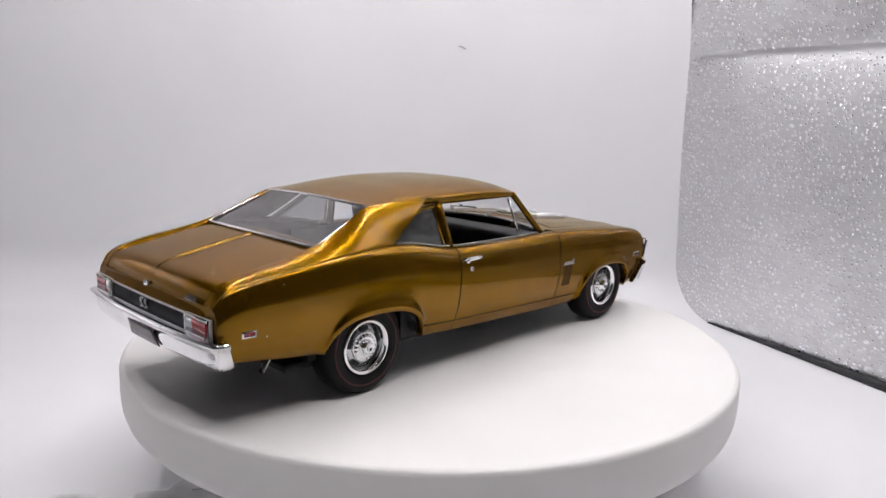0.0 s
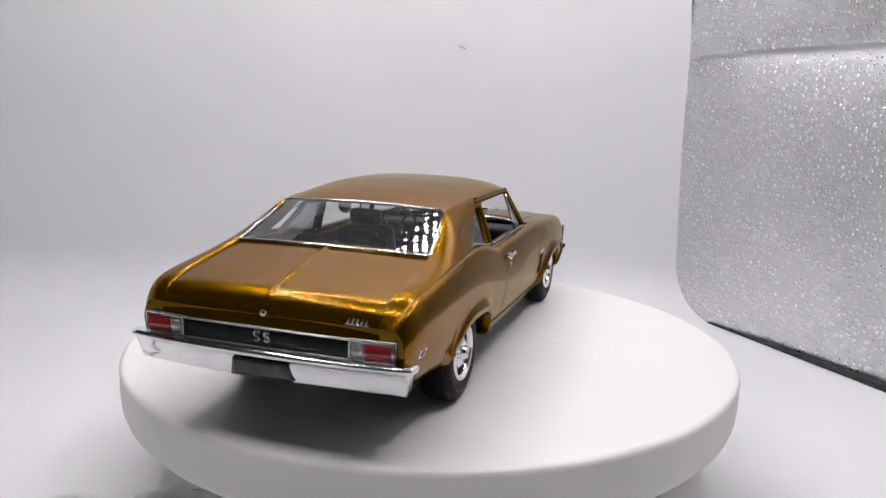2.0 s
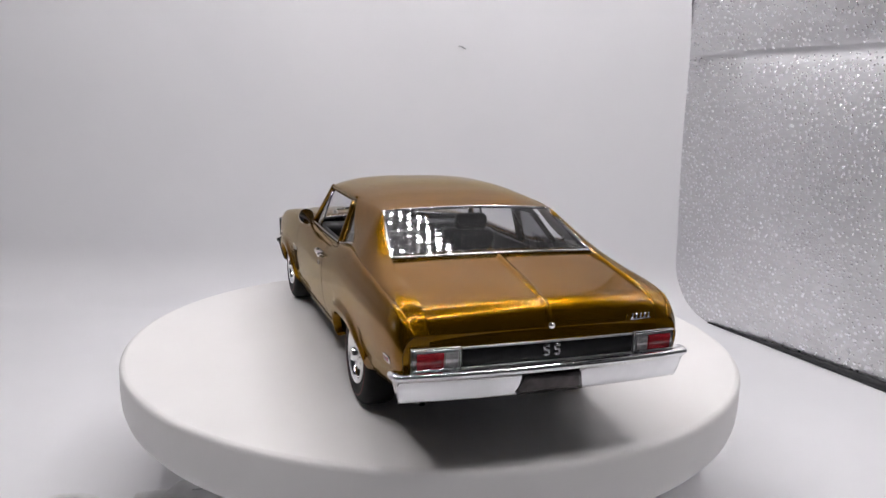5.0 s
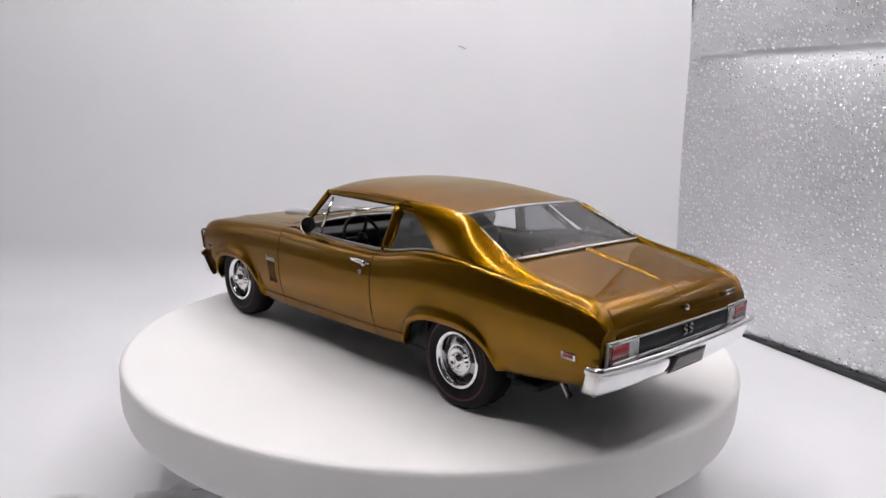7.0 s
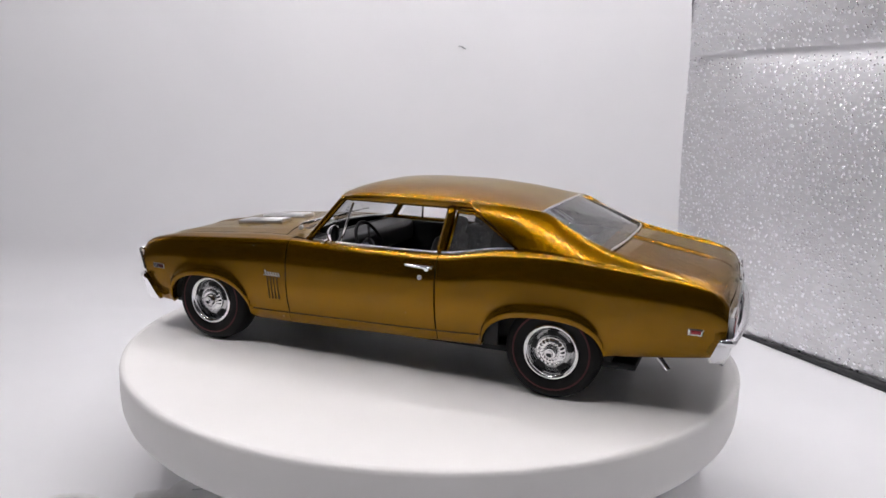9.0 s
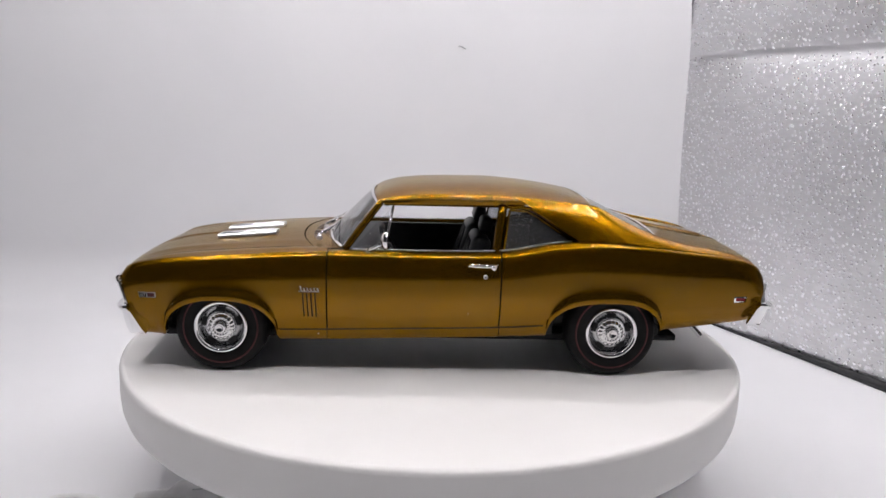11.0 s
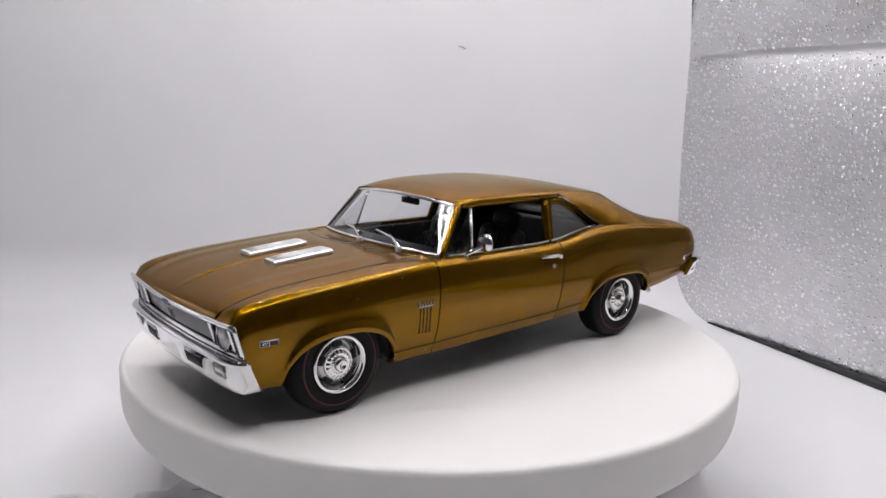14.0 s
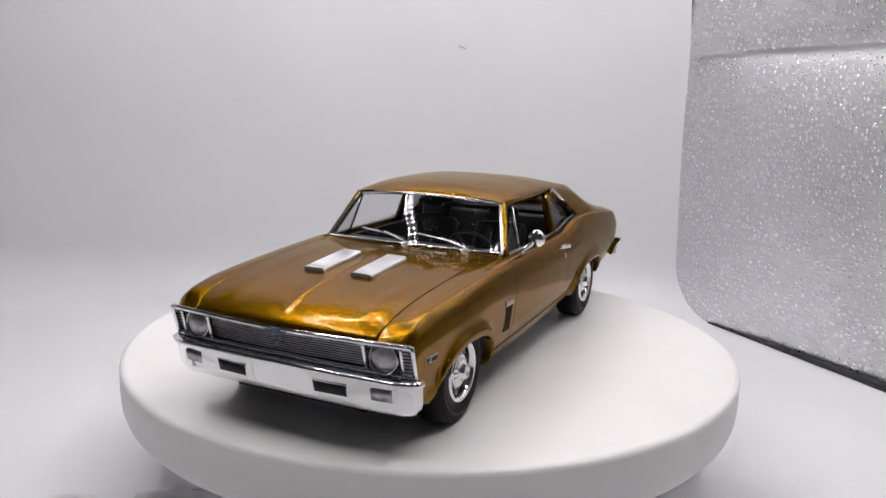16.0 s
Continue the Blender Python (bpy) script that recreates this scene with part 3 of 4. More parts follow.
def pane(low, high, bulge, flip=False):
    rows = []
    for k in range(17):
        f = k / 16
        row = []
        for j in range(-20, 21):
            p = low(j / 20).lerp(high(j / 20), f)
            p += bulge * math.sin(math.pi * f)
            row.append(p)
        rows.append(row)
    return sheet(rows, flip=flip)


part("windscreen", pane(WS_BASE, WS_HEAD, Vector((0.12, 0, 0.12))), GLASS, CAR, "clear curved windscreen")
part("rear_window", pane(bow(-70.8, 27.1, 41.1, -1.7, 0.7), bow(-51.0, 24.2, 50.4, -1.5, 1.0), Vector((0.03, 0, -0.09)), True), REAR_GLASS, CAR, "clear rear window speckled with dust")


def frame_of(low, high, lift):
    loop = [low(s) for s in spread(-1, 1, 24)] + [low(1).lerp(high(1), f) + lift * math.sin(math.pi * f) for f in spread(0, 1, 10)[1:]]
    loop += [high(s) for s in spread(1, -1, 24)[1:]] + [high(-1).lerp(low(-1), f) + lift * math.sin(math.pi * f) for f in spread(0, 1, 10)[1:]]
    return loop


part("windscreen_trim", tube(frame_of(WS_BASE, WS_HEAD, Vector((0.12, 0, 0.12))), 0.5, 8, cap=False), CHROME, CAR, "chrome windscreen surround")
part("rear_window_trim", tube(frame_of(RG_BASE, RG_HEAD, Vector((0.03, 0, -0.09))), 0.43, 8, cap=False), CHROME, CAR, "chrome rear window surround")


# dark inner shell behind the shut lines, floor pan and wheel wells
def liner():
    rows = []
    for x in spread(-97, 80, 60):
        s, c = curve(SILL, x), curve(CREST, x)
        a = arch(x)
        zb = max(s, a + 0.6) if a else s + 0.4
        col = [(x, 24.0, zb + 0.3)]
        for k in range(9):
            z = zb + (c - 1.6 - zb) * k / 8
            col.append((lean(x, z), flank(x, z) - 1.5, z))
        rows.append(col)
    return sheet(rows, flip=True)


pair(liner, "inner_shell", BLACK)
part("floor_pan", box(-78, 76, -26, 26, 9.0, 11.0, 0.5), BLACK, CAR)
part("chassis_rail", box(-62, 76, -20, -15, 6.8, 9.2, 0.5), BLACK, CAR)
part("chassis_rail", box(-62, 76, 15, 20, 6.8, 9.2, 0.5), BLACK, CAR)
part("firewall", box(24, 26, -30, 30, 10, 35, 0.4), BLACK, CAR)
part("rear_bulkhead", box(-72, -62, -28, 28, 11, 36, 0.8), BLACK, CAR)
for x in (56.4, -55.0):
    for s in (1, -1):
        part("wheel_well", box(x - 17, x + 17, 21.5 * s - 0.6, 21.5 * s + 0.6, 9.5, 27, 0.3), BLACK, CAR)
    part("axle", tube([(x, -30, 13.2), (x, 30, 13.2)], 1.6, 10), BLACK, CAR)


# ---- wheels ----
def wheel(x, y, side):
    w = tagged(new("wheel"), "black tyre on chrome rally wheel")
    w.parent = CAR
    w.location = (x / 1000, y / 1000, 0.0132)
    if side < 0:
        w.rotation_euler = (0, 0, math.pi)
    R = 13.2
    part("tyre", lathe([(7.4, -8.2), (9.5, -8.6), (12.0, -8.3), (12.9, -7.6), (R, -6.6), (R, -2.0), (12.9, -1.0), (12.2, -0.25), (11.2, 0.15), (10.2, 0.3), (9.0, 0.2), (8.0, -0.1), (7.5, -0.6)], 64), RUBBER, w)
    part("red_line", lathe([(10.75, 0.22), (10.68, 0.33), (10.3, 0.36), (10.22, 0.28)], 64), REDLINE, w)
    part("trim_ring", lathe([(7.7, -0.5), (7.65, 0.15), (7.3, 0.45), (6.9, 0.35), (6.5, -0.2), (6.2, -1.3), (6.1, -2.6)], 64), CHROME, w, "polished chrome trim ring")
    part("rim", lathe([(6.15, -2.4), (5.6, -1.7), (4.6, -1.1), (3.8, -1.0), (3.4, -1.5), (0, -1.6)], 48), DARK_CHROME, w, "grey plated rally wheel disc")
    for k in range(5):
        a = 2 * math.pi * k / 5 + 0.3
        b = box(-1.35, 1.35, -0.4, 0.55, -0.75, 0.75, 0.25)
        bmesh.ops.rotate(b, verts=b.verts, matrix=Matrix.Rotation(-a + math.pi / 2, 3, "Y"))
        bmesh.ops.translate(b, verts=b.verts, vec=(5.0 * math.cos(a), -1.3, 5.0 * math.sin(a)))
        part("slot", b, BLACK, w)
    bm = bmesh.new()
    rows = []
    for r, h in [(4.1, -1.2), (4.05, -0.6), (3.85, -0.5), (3.75, -0.9), (3.5, -0.2), (2.5, 0.1), (2.15, -0.2), (1.8, 0.2), (1.7, 1.0), (1.45, 1.3), (0.9, 1.4), (0.85, 1.15), (0, 1.1)]:
        rows.append([(r * (1 - (0.09 if 2.2 < r < 3.8 and i % 4 > 1 else 0)) * math.cos(math.pi * i / 36), h, r * (1 - (0.09 if 2.2 < r < 3.8 and i % 4 > 1 else 0)) * math.sin(math.pi * i / 36)) for i in range(72)])
    part("hub_cap", sheet(rows, bm, closed=True), CHROME, w, "chrome centre cap with fluted ring")
    return w


for x in (56.3, -56.5):
    wheel(x, 32.6, 1)
    wheel(x, -32.6, -1)


# ---- nose ----
def nose(y, z, out=0.0):
    """A point on the leaning plane of the grille."""
    return Vector((front_edge(y) - (27.4 - z) * 0.28 + out, y, z))


def strip(y0, y1, z0, z1, out, n=24, back=None):
    """A band across the nose between two heights; z may be functions of y."""
    rows = []
    for y in spread(y0, y1, n):
        a, b = (v(y) if callable(v) else v for v in (z0, z1))
        col = [nose(y, a, out), nose(y, b, out)]
        if back is not None:
            col = [nose(y, a, back)] + col + [nose(y, b, back)]
        rows.append(col)
    return sheet(rows)


def top_z(y):
    return 27.0 + 0.2 * abs(y) / 33


def foot_z(y):
    return 20.6 - 0.7 * abs(y) / 33


part("grille_panel", strip(-32, 32, 19, 27, -2.2), BLACK, CAR)
GRILLE = part("grille", tube([nose(y, top_z(y), -0.1) for y in spread(-33, 33, 40)], 0.62, 8), CHROME, CAR, "chrome grille with fine horizontal bars")
part("lower_frame", tube([nose(y, foot_z(y), -0.2) for y in spread(-33, 33, 40)], 0.6, 8), CHROME, GRILLE)
for k in range(9):
    z = 21.4 + 0.62 * k
    part("grille_bar", tube([nose(y, z, -0.9) for y in spread(-21.2, 21.2, 22)], 0.17, 6), SATIN, GRILLE)
for s in (-1, 1):
    part("frame_end", tube([nose(33.2 * s, z, -0.1) for z in spread(19.6, 27.4, 6)], 0.5, 8), CHROME, GRILLE)
    part("frame_divider", tube([nose(21.6 * s, z, -0.3) for z in spread(20.2, 27.0, 6)], 0.45, 8), CHROME, GRILLE)
    part("frame_divider", tube([nose(30.4 * s, z, -0.2) for z in spread(20.0, 27.0, 6)], 0.4, 8), CHROME, GRILLE)
    for k in range(8):
        z = 20.6 + 0.82 * k
        part("side_louvre", tube([nose(30.6 * s, z, -0.4), nose(32.8 * s, z, -0.5)], 0.24, 6), SATIN, GRILLE)
    lamp = part("headlight", strip(21.9 * s, 30.2 * s, 20.3, 26.9, -1.0, 6, -1.6), DARK_CHROME, CAR, "round headlight in a square bright bezel")
    c = nose(26.0 * s, 23.6, -0.6)
    part("bezel", lathe([(3.75, -0.6), (3.7, 0.2), (3.4, 0.45), (3.1, 0.1), (3.05, -0.5)], 40, axis="x", centre=c), DARK_CHROME, lamp)
    part("lens", lathe([(3.1, 0.0), (2.7, 0.25), (1.8, 0.5), (0.9, 0.62), (0, 0.66)], 32, axis="x", centre=c), CLEAR_LENS, lamp)
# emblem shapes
crest = bmesh.new()
crest.faces.new([crest.verts.new(nose(y, z, 0.62)) for y, z in ((-3.2, 26.9), (-1.4, 26.8), (-1.2, 27.4), (1.2, 27.4), (1.4, 26.8), (3.2, 26.9), (2.6, 26.3), (1.3, 26.3), (1.1, 25.9), (-1.1, 25.9), (-1.3, 26.3), (-2.6, 26.3))])
part("hood_emblem", thick(crest, 0.3), BLUE, GRILLE, "small blue emblem shape", smooth=False)


def ess(bm, oy, oz, h, at, r):
    """One S of the emblem, as a bent bar."""
    pts = []
    for k in range(13):
        a = radians(20 + 250 * k / 12)
        pts.append((oy + 0.28 * h * math.cos(a), oz + 0.25 * h + 0.25 * h * math.sin(a)))
    for k in range(13):
        a = radians(90 - 250 * k / 12)
        pts.append((oy + 0.28 * h * math.cos(a), oz - 0.25 * h + 0.25 * h * math.sin(a)))
    return tube([at(y, z) for y, z in pts], r, 6, bm)


ss = bmesh.new()
for o in (-0.9, 0.9):
    ess(ss, o, 23.6, 2.2, lambda y, z: nose(y, z, 0.0), 0.2)
part("grille_emblem", ss, DARK_CHROME, GRILLE)


# bumpers: a swept bright blade that wraps round the corners
def blade(path, section, shear):
    """shear: how far a point moves along x for its height, given the path's point."""
    rows = []
    pts = [Vector(p) for p in path]
    for i, p in enumerate(pts):
        d = (pts[min(i + 1, len(pts) - 1)] - pts[max(i - 1, 0)]).normalized()
        o = Vector((-d.y, d.x, 0)).normalized()
        rows.append([p + o * a + Vector((shear(p, b), 0, b)) for a, b in section(p)])
    bm = sheet(rows)
    for end in (0, -1):
        vs = [bm.verts.new(v) for v in rows[end]]
        bm.faces.new(vs)
    bmesh.ops.recalc_face_normals(bm, faces=bm.faces)
    return bm


def front_line(y):
    return front_edge(y) + 0.2 - 1.2 * max(0, (abs(y) - 28) / 5) ** 2


F_PATH = [(81.6, 34.2, 0), (82.4, 34.1, 0), (83.2, 33.7, 0)] + [(front_line(y), y, 0) for y in spread(33.0, -33.0, 60)] + [(83.2, -33.7, 0), (82.4, -34.1, 0), (81.6, -34.2, 0)]


def front_section(p):
    k = min(1, abs(p.y) / 34)
    zt = 19.9 - 0.7 * k
    mid = max(0, 1 - max(0, abs(p.y) - 7.2) / 1.2) if abs(p.y) < 9 else 0
    zb = 11.6 - 0.9 * k
    o = 0.35 * mid
    return [(-3.0, zt - 0.1), (-0.5, zt + 0.35), (0.5, zt + 0.2), (0.95, zt - 0.35), (0.75, zt - 1.0), (0.1 + o, zt - 1.5), (-1.0 + o, zb + 2.0), (-1.7 + o, zb + 0.4), (-2.1, zb), (-3.4, zb + 0.3)]


F_BUMPER = part("front_bumper", blade(F_PATH, front_section, lambda p, z: -0.45 * min(1, max(0, (83.6 - p.x) / 1.4)) * (19 - z)), CHROME, CAR, "polished chrome front bumper with dark openings", smooth=True)


def bumper_patch(y0, y1, z0, z1, out):
    rows = []
    for y in spread(y0, y1, 6):
        row = []
        for z in (z0, (z0 + z1) / 2, z1):
            sec = front_section(Vector((0, y, 0)))
            a, b = sec[5], sec[7]
            f = (a[1] - z) / (a[1] - b[1])
            row.append((front_line(y) + a[0] + (b[0] - a[0]) * f + out, y, z))
        rows.append(row)
    return thick(sheet(rows), 0.2)


for s in (-1, 1):
    part("air_slot", bumper_patch(9.6 * s, 17.8 * s, 13.9, 16.6, 0.24), BLACK, F_BUMPER)
    part("slot_rim", tube([(front_line(y * s) - 0.3 - 0.3 * (16.6 - z), y * s, z) for y, z in ((9.4, 13.7), (18, 13.7), (18, 16.8), (9.4, 16.8), (9.4, 13.7))], 0.2, 6, cap=False), CHROME, F_BUMPER)
    part("parking_lamp", bumper_patch(23.8 * s, 28.8 * s, 14.2, 16.9, 0.2), CLEAR_LENS, F_BUMPER, "clear ribbed parking lamp")
    part("bolt", lathe([(0, 0.3), (0.3, 0.2), (0.35, 0)], 10, axis="x", centre=(front_line(31) - 0.95, 31 * s, 16.2)), STEEL, F_BUMPER)
part("front_valance", thick(sheet([[(front_edge(y) - 5.0 - 1.0 * k, y, 16.5 - 2.0 * k) for k in (0, 1, 2)] for y in spread(-30, 30, 30)]), 0.4), PAINT, CAR)
part("underbelly", box(60, 80.5, -17, 20, 8.6, 10.2, 0.6), BLACK, CAR)

# ---- tail ----
def tail_panel():
    rows = []
    for z in spread(18.0, 31.0, 10):
        w = flank(-100, z) - 0.1
        rows.append([(lean(-100, z) - 0.7 * (1 - (j / 20) ** 2) - 0.05, w * j / 20, z) for j in range(-20, 21)])
    return sheet(rows, flip=True)


def back(y, z, out=0.0):
    return Vector((-100.75 - 0.7 * (1 - min(1, (y / 33) ** 2)) - out, y, z))


def back_plate(y0, y1, z0, z1, out, depth, n=12):
    rows = []
    for y in spread(y0, y1, n):
        rows.append([back(y, z0, out - depth), back(y, z0, out), back(y, z1, out), back(y, z1, out - depth)])
    bm = sheet(rows)
    for e in (0, -1):
        bm.faces.new([bm.verts.new(v) for v in rows[e]])
    bmesh.ops.recalc_face_normals(bm, faces=bm.faces)
    return bm


part("tail_panel", tail_panel(), PAINT, CAR)
PANEL = part("rear_panel", back_plate(-20.4, 20.4, 23.7, 28.0, 0.15, 0.6, 20), BLACK, CAR, "matt black panel between the tail lights")
part("panel_trim", tube([back(y, 28.2, 0.2) for y in spread(-20.5, 20.5, 24)], 0.28, 6), SATIN, PANEL)
part("panel_trim", tube([back(y, 23.8, 0.2) for y in spread(-20.5, 20.5, 24)], 0.25, 6), SATIN, PANEL)
ss = bmesh.new()
for o in (-1.25, 1.25):
    ess(ss, o, 26.4, 2.1, lambda y, z: back(-y, z, 0.5), 0.4)
part("rear_emblem", ss, DARK_CHROME, PANEL, "chrome double S emblem")
for s in (-1, 1):
    lamp = part("tail_light", back_plate(20.8 * s, 31.4 * s, 23.4, 28.5, 0.25, 0.8), SATIN, CAR, "tail light with red lens in a bright frame")
    part("red_lens", back_plate(24.6 * s, 30.4 * s, 24.2, 27.6, 0.75, 0.6, 6), RED_LENS, lamp, "red tail light lens")
    part("reverse_lens", back_plate(21.5 * s, 24.3 * s, 24.2, 27.6, 0.65, 0.5, 4), CLEAR_LENS, lamp, "clear reversing light lens")
    ring = [(21.0, 23.6), (31.2, 23.6), (31.2, 28.3), (21.0, 28.3), (21.0, 23.6)]
    part("lamp_frame", tube([back(y * s, z, 0.45) for y, z in ring], 0.28, 6, cap=False), CHROME, lamp)
    part("lamp_sill", tube([back(y * s, 24.0, 0.6) for y in spread(21, 31, 8)], 0.3, 6), CHROME, lamp)
part("trunk_lock", lathe([(0, 0.5), (0.45, 0.45), (0.75, 0.2), (0.8, -0.3)], 20, axis="x", centre=(0, 0, 0)), CHROME, CAR)
bpy.data.objects["trunk_lock"].location = (-0.1013, 0, 0.0315)
bpy.data.objects["trunk_lock"].rotation_euler = (0, 0, math.pi)
TRUNK_SCRIPT = bmesh.new()
for k in range(5):
    tube([(-101.05 + 0.25 * (abs(-20.2 - 1.05 * k) / 28) ** 2, -20.2 - 1.05 * k, 31.4), (-100.85 + 0.25 * (abs(-20.2 - 1.05 * k) / 28) ** 2, -20.6 - 1.05 * k, 32.7)], 0.2, 6, TRUNK_SCRIPT)
tube([(-101.1, -19.8, 31.5), (-100.85, -25.2, 31.5)], 0.2, 6, TRUNK_SCRIPT)
part("trunk_badge", TRUNK_SCRIPT, DARK_CHROME, CAR, "small bright badge on the trunk lid")


def rear_line(y):
    return -103.7 + 2.0 * (abs(y) / 34) ** 2.5


R_PATH = [(-98.4, -35.1, 0), (-99.8, -35.3, 0), (-101.0, -35.0, 0)] + [(rear_line(y), y, 0) for y in spread(-34.6, 34.6, 60)] + [(-101.0, 35.0, 0), (-99.8, 35.3, 0), (-98.4, 35.1, 0)]


def rear_section(p):
    k = max(0, (p.x + 99) / 7)
    zt, zb = 23.3 - 0.2 * k, 16.6 + 0.4 * k
    return [(-3.2, zt - 0.2), (-1.0, zt + 0.45), (0.1, zt + 0.4), (0.65, zt - 0.1), (0.6, zt - 0.7), (0.1, zt - 1.2), (-0.4, zt - 1.6), (-1.3, zb + 2.2), (-1.9, zb + 0.4), (-2.3, zb), (-3.6, zb + 0.3)]


R_BUMPER = part("rear_bumper", blade(R_PATH, rear_section, lambda p, z: 0.42 * min(1, max(0, (p.x + 101.4) / 1.6)) * (23 - z)), CHROME, CAR, "polished chrome rear bumper with plate recess")


def recess():
    rows = []
    for f in spread(0, 1, 4):
        z = 21.4 - 4.6 * f
        w = 6.6 + 1.4 * f
        rows.append([(rear_line(w * j / 6) - 0.05 + 0.55 + 0.32 * (21.4 - z), w * j / 6, z) for j in range(-6, 7)])
    bm = sheet(rows)
    for v in bm.verts:
        v.co.x -= 0.45
    return thick(bm, 0.25)


part("plate_recess", recess(), PLATE, R_BUMPER, "dull trapezoid plate recess")
for s in (-1, 1):
    p = tagged(part("exhaust_pipe", tube([(x - 1.4 * (1 + s), y * s, z) for x, y, z in ((-76, 23, 17.5), (-79, 23, 14.6), (-81, 23.3, 12.7), (-83.4, 24, 10.2))], 0.85, 12, cap=False), CHROME, CAR), "thin chrome exhaust tip")
    part("rear_underbody", box(-92, -70, 14 * s - 6, 14 * s + 6, 20.0, 23.0, 0.8), BLACK, CAR)


# ---- things on the flanks ----
def on_flank(x, z, out=0.1, s=1):
    return Vector((lean(x, z), (flank(x, z) + out) * s, z))


def flank_plate(x0, x1, z0, z1, out, s, shear=0.0):
    rows = [[on_flank(x + shear * (z - z0), z, out, s) for z in spread(z0, z1, 3)] for x in spread(x0, x1, 4)]
    bm = thick(sheet(rows), 0.25)
    return bm


for s in (1, -1):
    DOOR = DOORS[0] if s > 0 else DOORS[1]
    h = tube([on_flank(x, 33.0 + 0.02 * (x + 18), o, s) for x, o in ((-14.2, 0.1), (-14.6, 0.7), (-16, 1.15), (-18.5, 1.25), (-20.4, 1.1), (-21.4, 0.5), (-21.8, 0.1))], 0.5, 8, flat=0.9)
    handle = part("door_handle", h, CHROME, DOOR, "chrome door handle")
    part("handle_base", flank_plate(-22.2, -13.9, 32.55, 33.3, 0.12, s), CHROME, handle)
    part("push_button", tube([on_flank(-21.0, 32.6, 0.1, s), on_flank(-21.0, 32.6, 1.3, s)], 0.62, 12), CHROME, handle)
    part("door_lock", tube([on_flank(-18.8, 29.9, -0.1, s), on_flank(-18.8, 29.9, 0.3, s)], 0.65, 14), SATIN, DOOR, "small round keyhole")
    part("keyhole", tube([on_flank(-18.8, 29.6, 0.36, s), on_flank(-18.8, 30.2, 0.36, s)], 0.12, 6), BLACK, DOOR)
    # side marker lamps
    m = part("front_marker", flank_plate(74.0, 79.2, 21.9, 23.4, 0.16, s), SATIN, CAR, "framed side badge, dark one half and pale red the other")
    part("dark_field", flank_plate(76.8, 79.0, 22.1, 23.2, 0.3, s), BLACK, m)
    part("red_field", flank_plate(74.3, 76.5, 22.1, 23.2, 0.3, s), REDLINE, m)
    m = part("rear_marker", flank_plate(-94.7, -91.0, 23.5, 25.2, 0.16, s), CHROME, CAR, "red side marker in a chrome frame")
    part("red_lens", flank_plate(-94.2, -91.5, 23.9, 24.8, 0.32, s), RED_LENS, m)
    # fender gills and script
    for k in range(4):
        x = 28.9 + 1.15 * k
        part("fender_gill", tube([on_flank(x + 0.3, 24.2, 0.02, s), on_flank(x, 17.2, 0.0, s)], 0.34, 6, flat=0.6), SEAM, CAR, "dark vertical fender gill")
    bars = bmesh.new()
    for k in range(6):
        x = 28.2 + 0.95 * k
        tube([on_flank(x, 24.6, 0.2, s), on_flank(x + 0.35, 25.7 + (0.5 if k == 5 else 0), 0.2, s)], 0.22, 6, bars)
    tube([on_flank(28.0, 24.7, 0.16, s), on_flank(33.8, 24.7, 0.16, s)], 0.16, 6, bars)
    part("fender_script", bars, SATIN, CAR, "small dull silver badge above the gills")
    # dark brown rocker line
    part("rocker_seam", tube([on_flank(x, curve(SILL, x) + (curve(CREST, x) - curve(SILL, x)) * 0.126, 0.02, s) for x in spread(-36, 39.5, 40)], 0.22, 6), SEAM, CAR)
# numbers on the badge
def writing(body, size, m, parent, name, mat):
    cu = bpy.data.curves.new(name, "FONT")
    cu.body, cu.size, cu.extrude, cu.align_x, cu.align_y = body, size, 0.00005, "CENTER", "CENTER"
    tmp = bpy.data.objects.new("tmp", cu)
    scene.collection.objects.link(tmp)
    me = bpy.data.meshes.new_from_object(tmp.evaluated_get(bpy.context.evaluated_depsgraph_get()))
    bpy.data.objects.remove(tmp)
    me.materials.append(mat)
    ob = new(name, me)
    ob.parent = parent
    ob.matrix_basis = m
    return ob


for s in (1, -1):
    p = on_flank(77.9, 22.65, 0.42, s) / 1000
    turn = Euler((radians(90), 0, radians(180 if s > 0 else 0))).to_matrix().to_4x4()
    writing("427", 0.00105, Matrix.Translation(p) @ turn, CAR, "badge_number", CHROME)


# hood inserts, wipers, mirror
def insert(s):
    rows = []
    for x in spread(44.2, 62.2, 10):
        rows.append([(x, s * 7 + w, bonnet(x, s * 7) + h) for w, h in ((-3.1, -0.3), (-3.0, 0.55), (-2.6, 0.95), (2.6, 0.95), (3.0, 0.55), (3.1, -0.3))])
    bm = sheet(rows, flip=True)
    for e in (0, -1):
        bm.faces.new([bm.verts.new(v) for v in rows[e]])
    bmesh.ops.recalc_face_normals(bm, faces=bm.faces)
    return bm


for s in (1, -1):
    i = part("hood_insert", insert(s), ALU, CAR, "bright ribbed metal hood insert", smooth=False)
    for k in range(5):
        y = s * 7 - 2 + k
        part("rib", tube([(x, y, bonnet(x, s * 7) + 1.0) for x in (45.2, 53, 61.2)], 0.2, 5), ALU, i)
    # dark vents in the cowl
    for k in range(6):
        y = s * (3.0 + 3.6 * k)
        x = 32.0 - 3.2 * (abs(y) / 24) ** 2
        part("vent_slot", box(x - 1.1, x + 1.1, y - 1.4, y + 1.4, bonnet(x, y) - 0.75, bonnet(x, y) - 0.42, 0.1), SEAM, COWL)


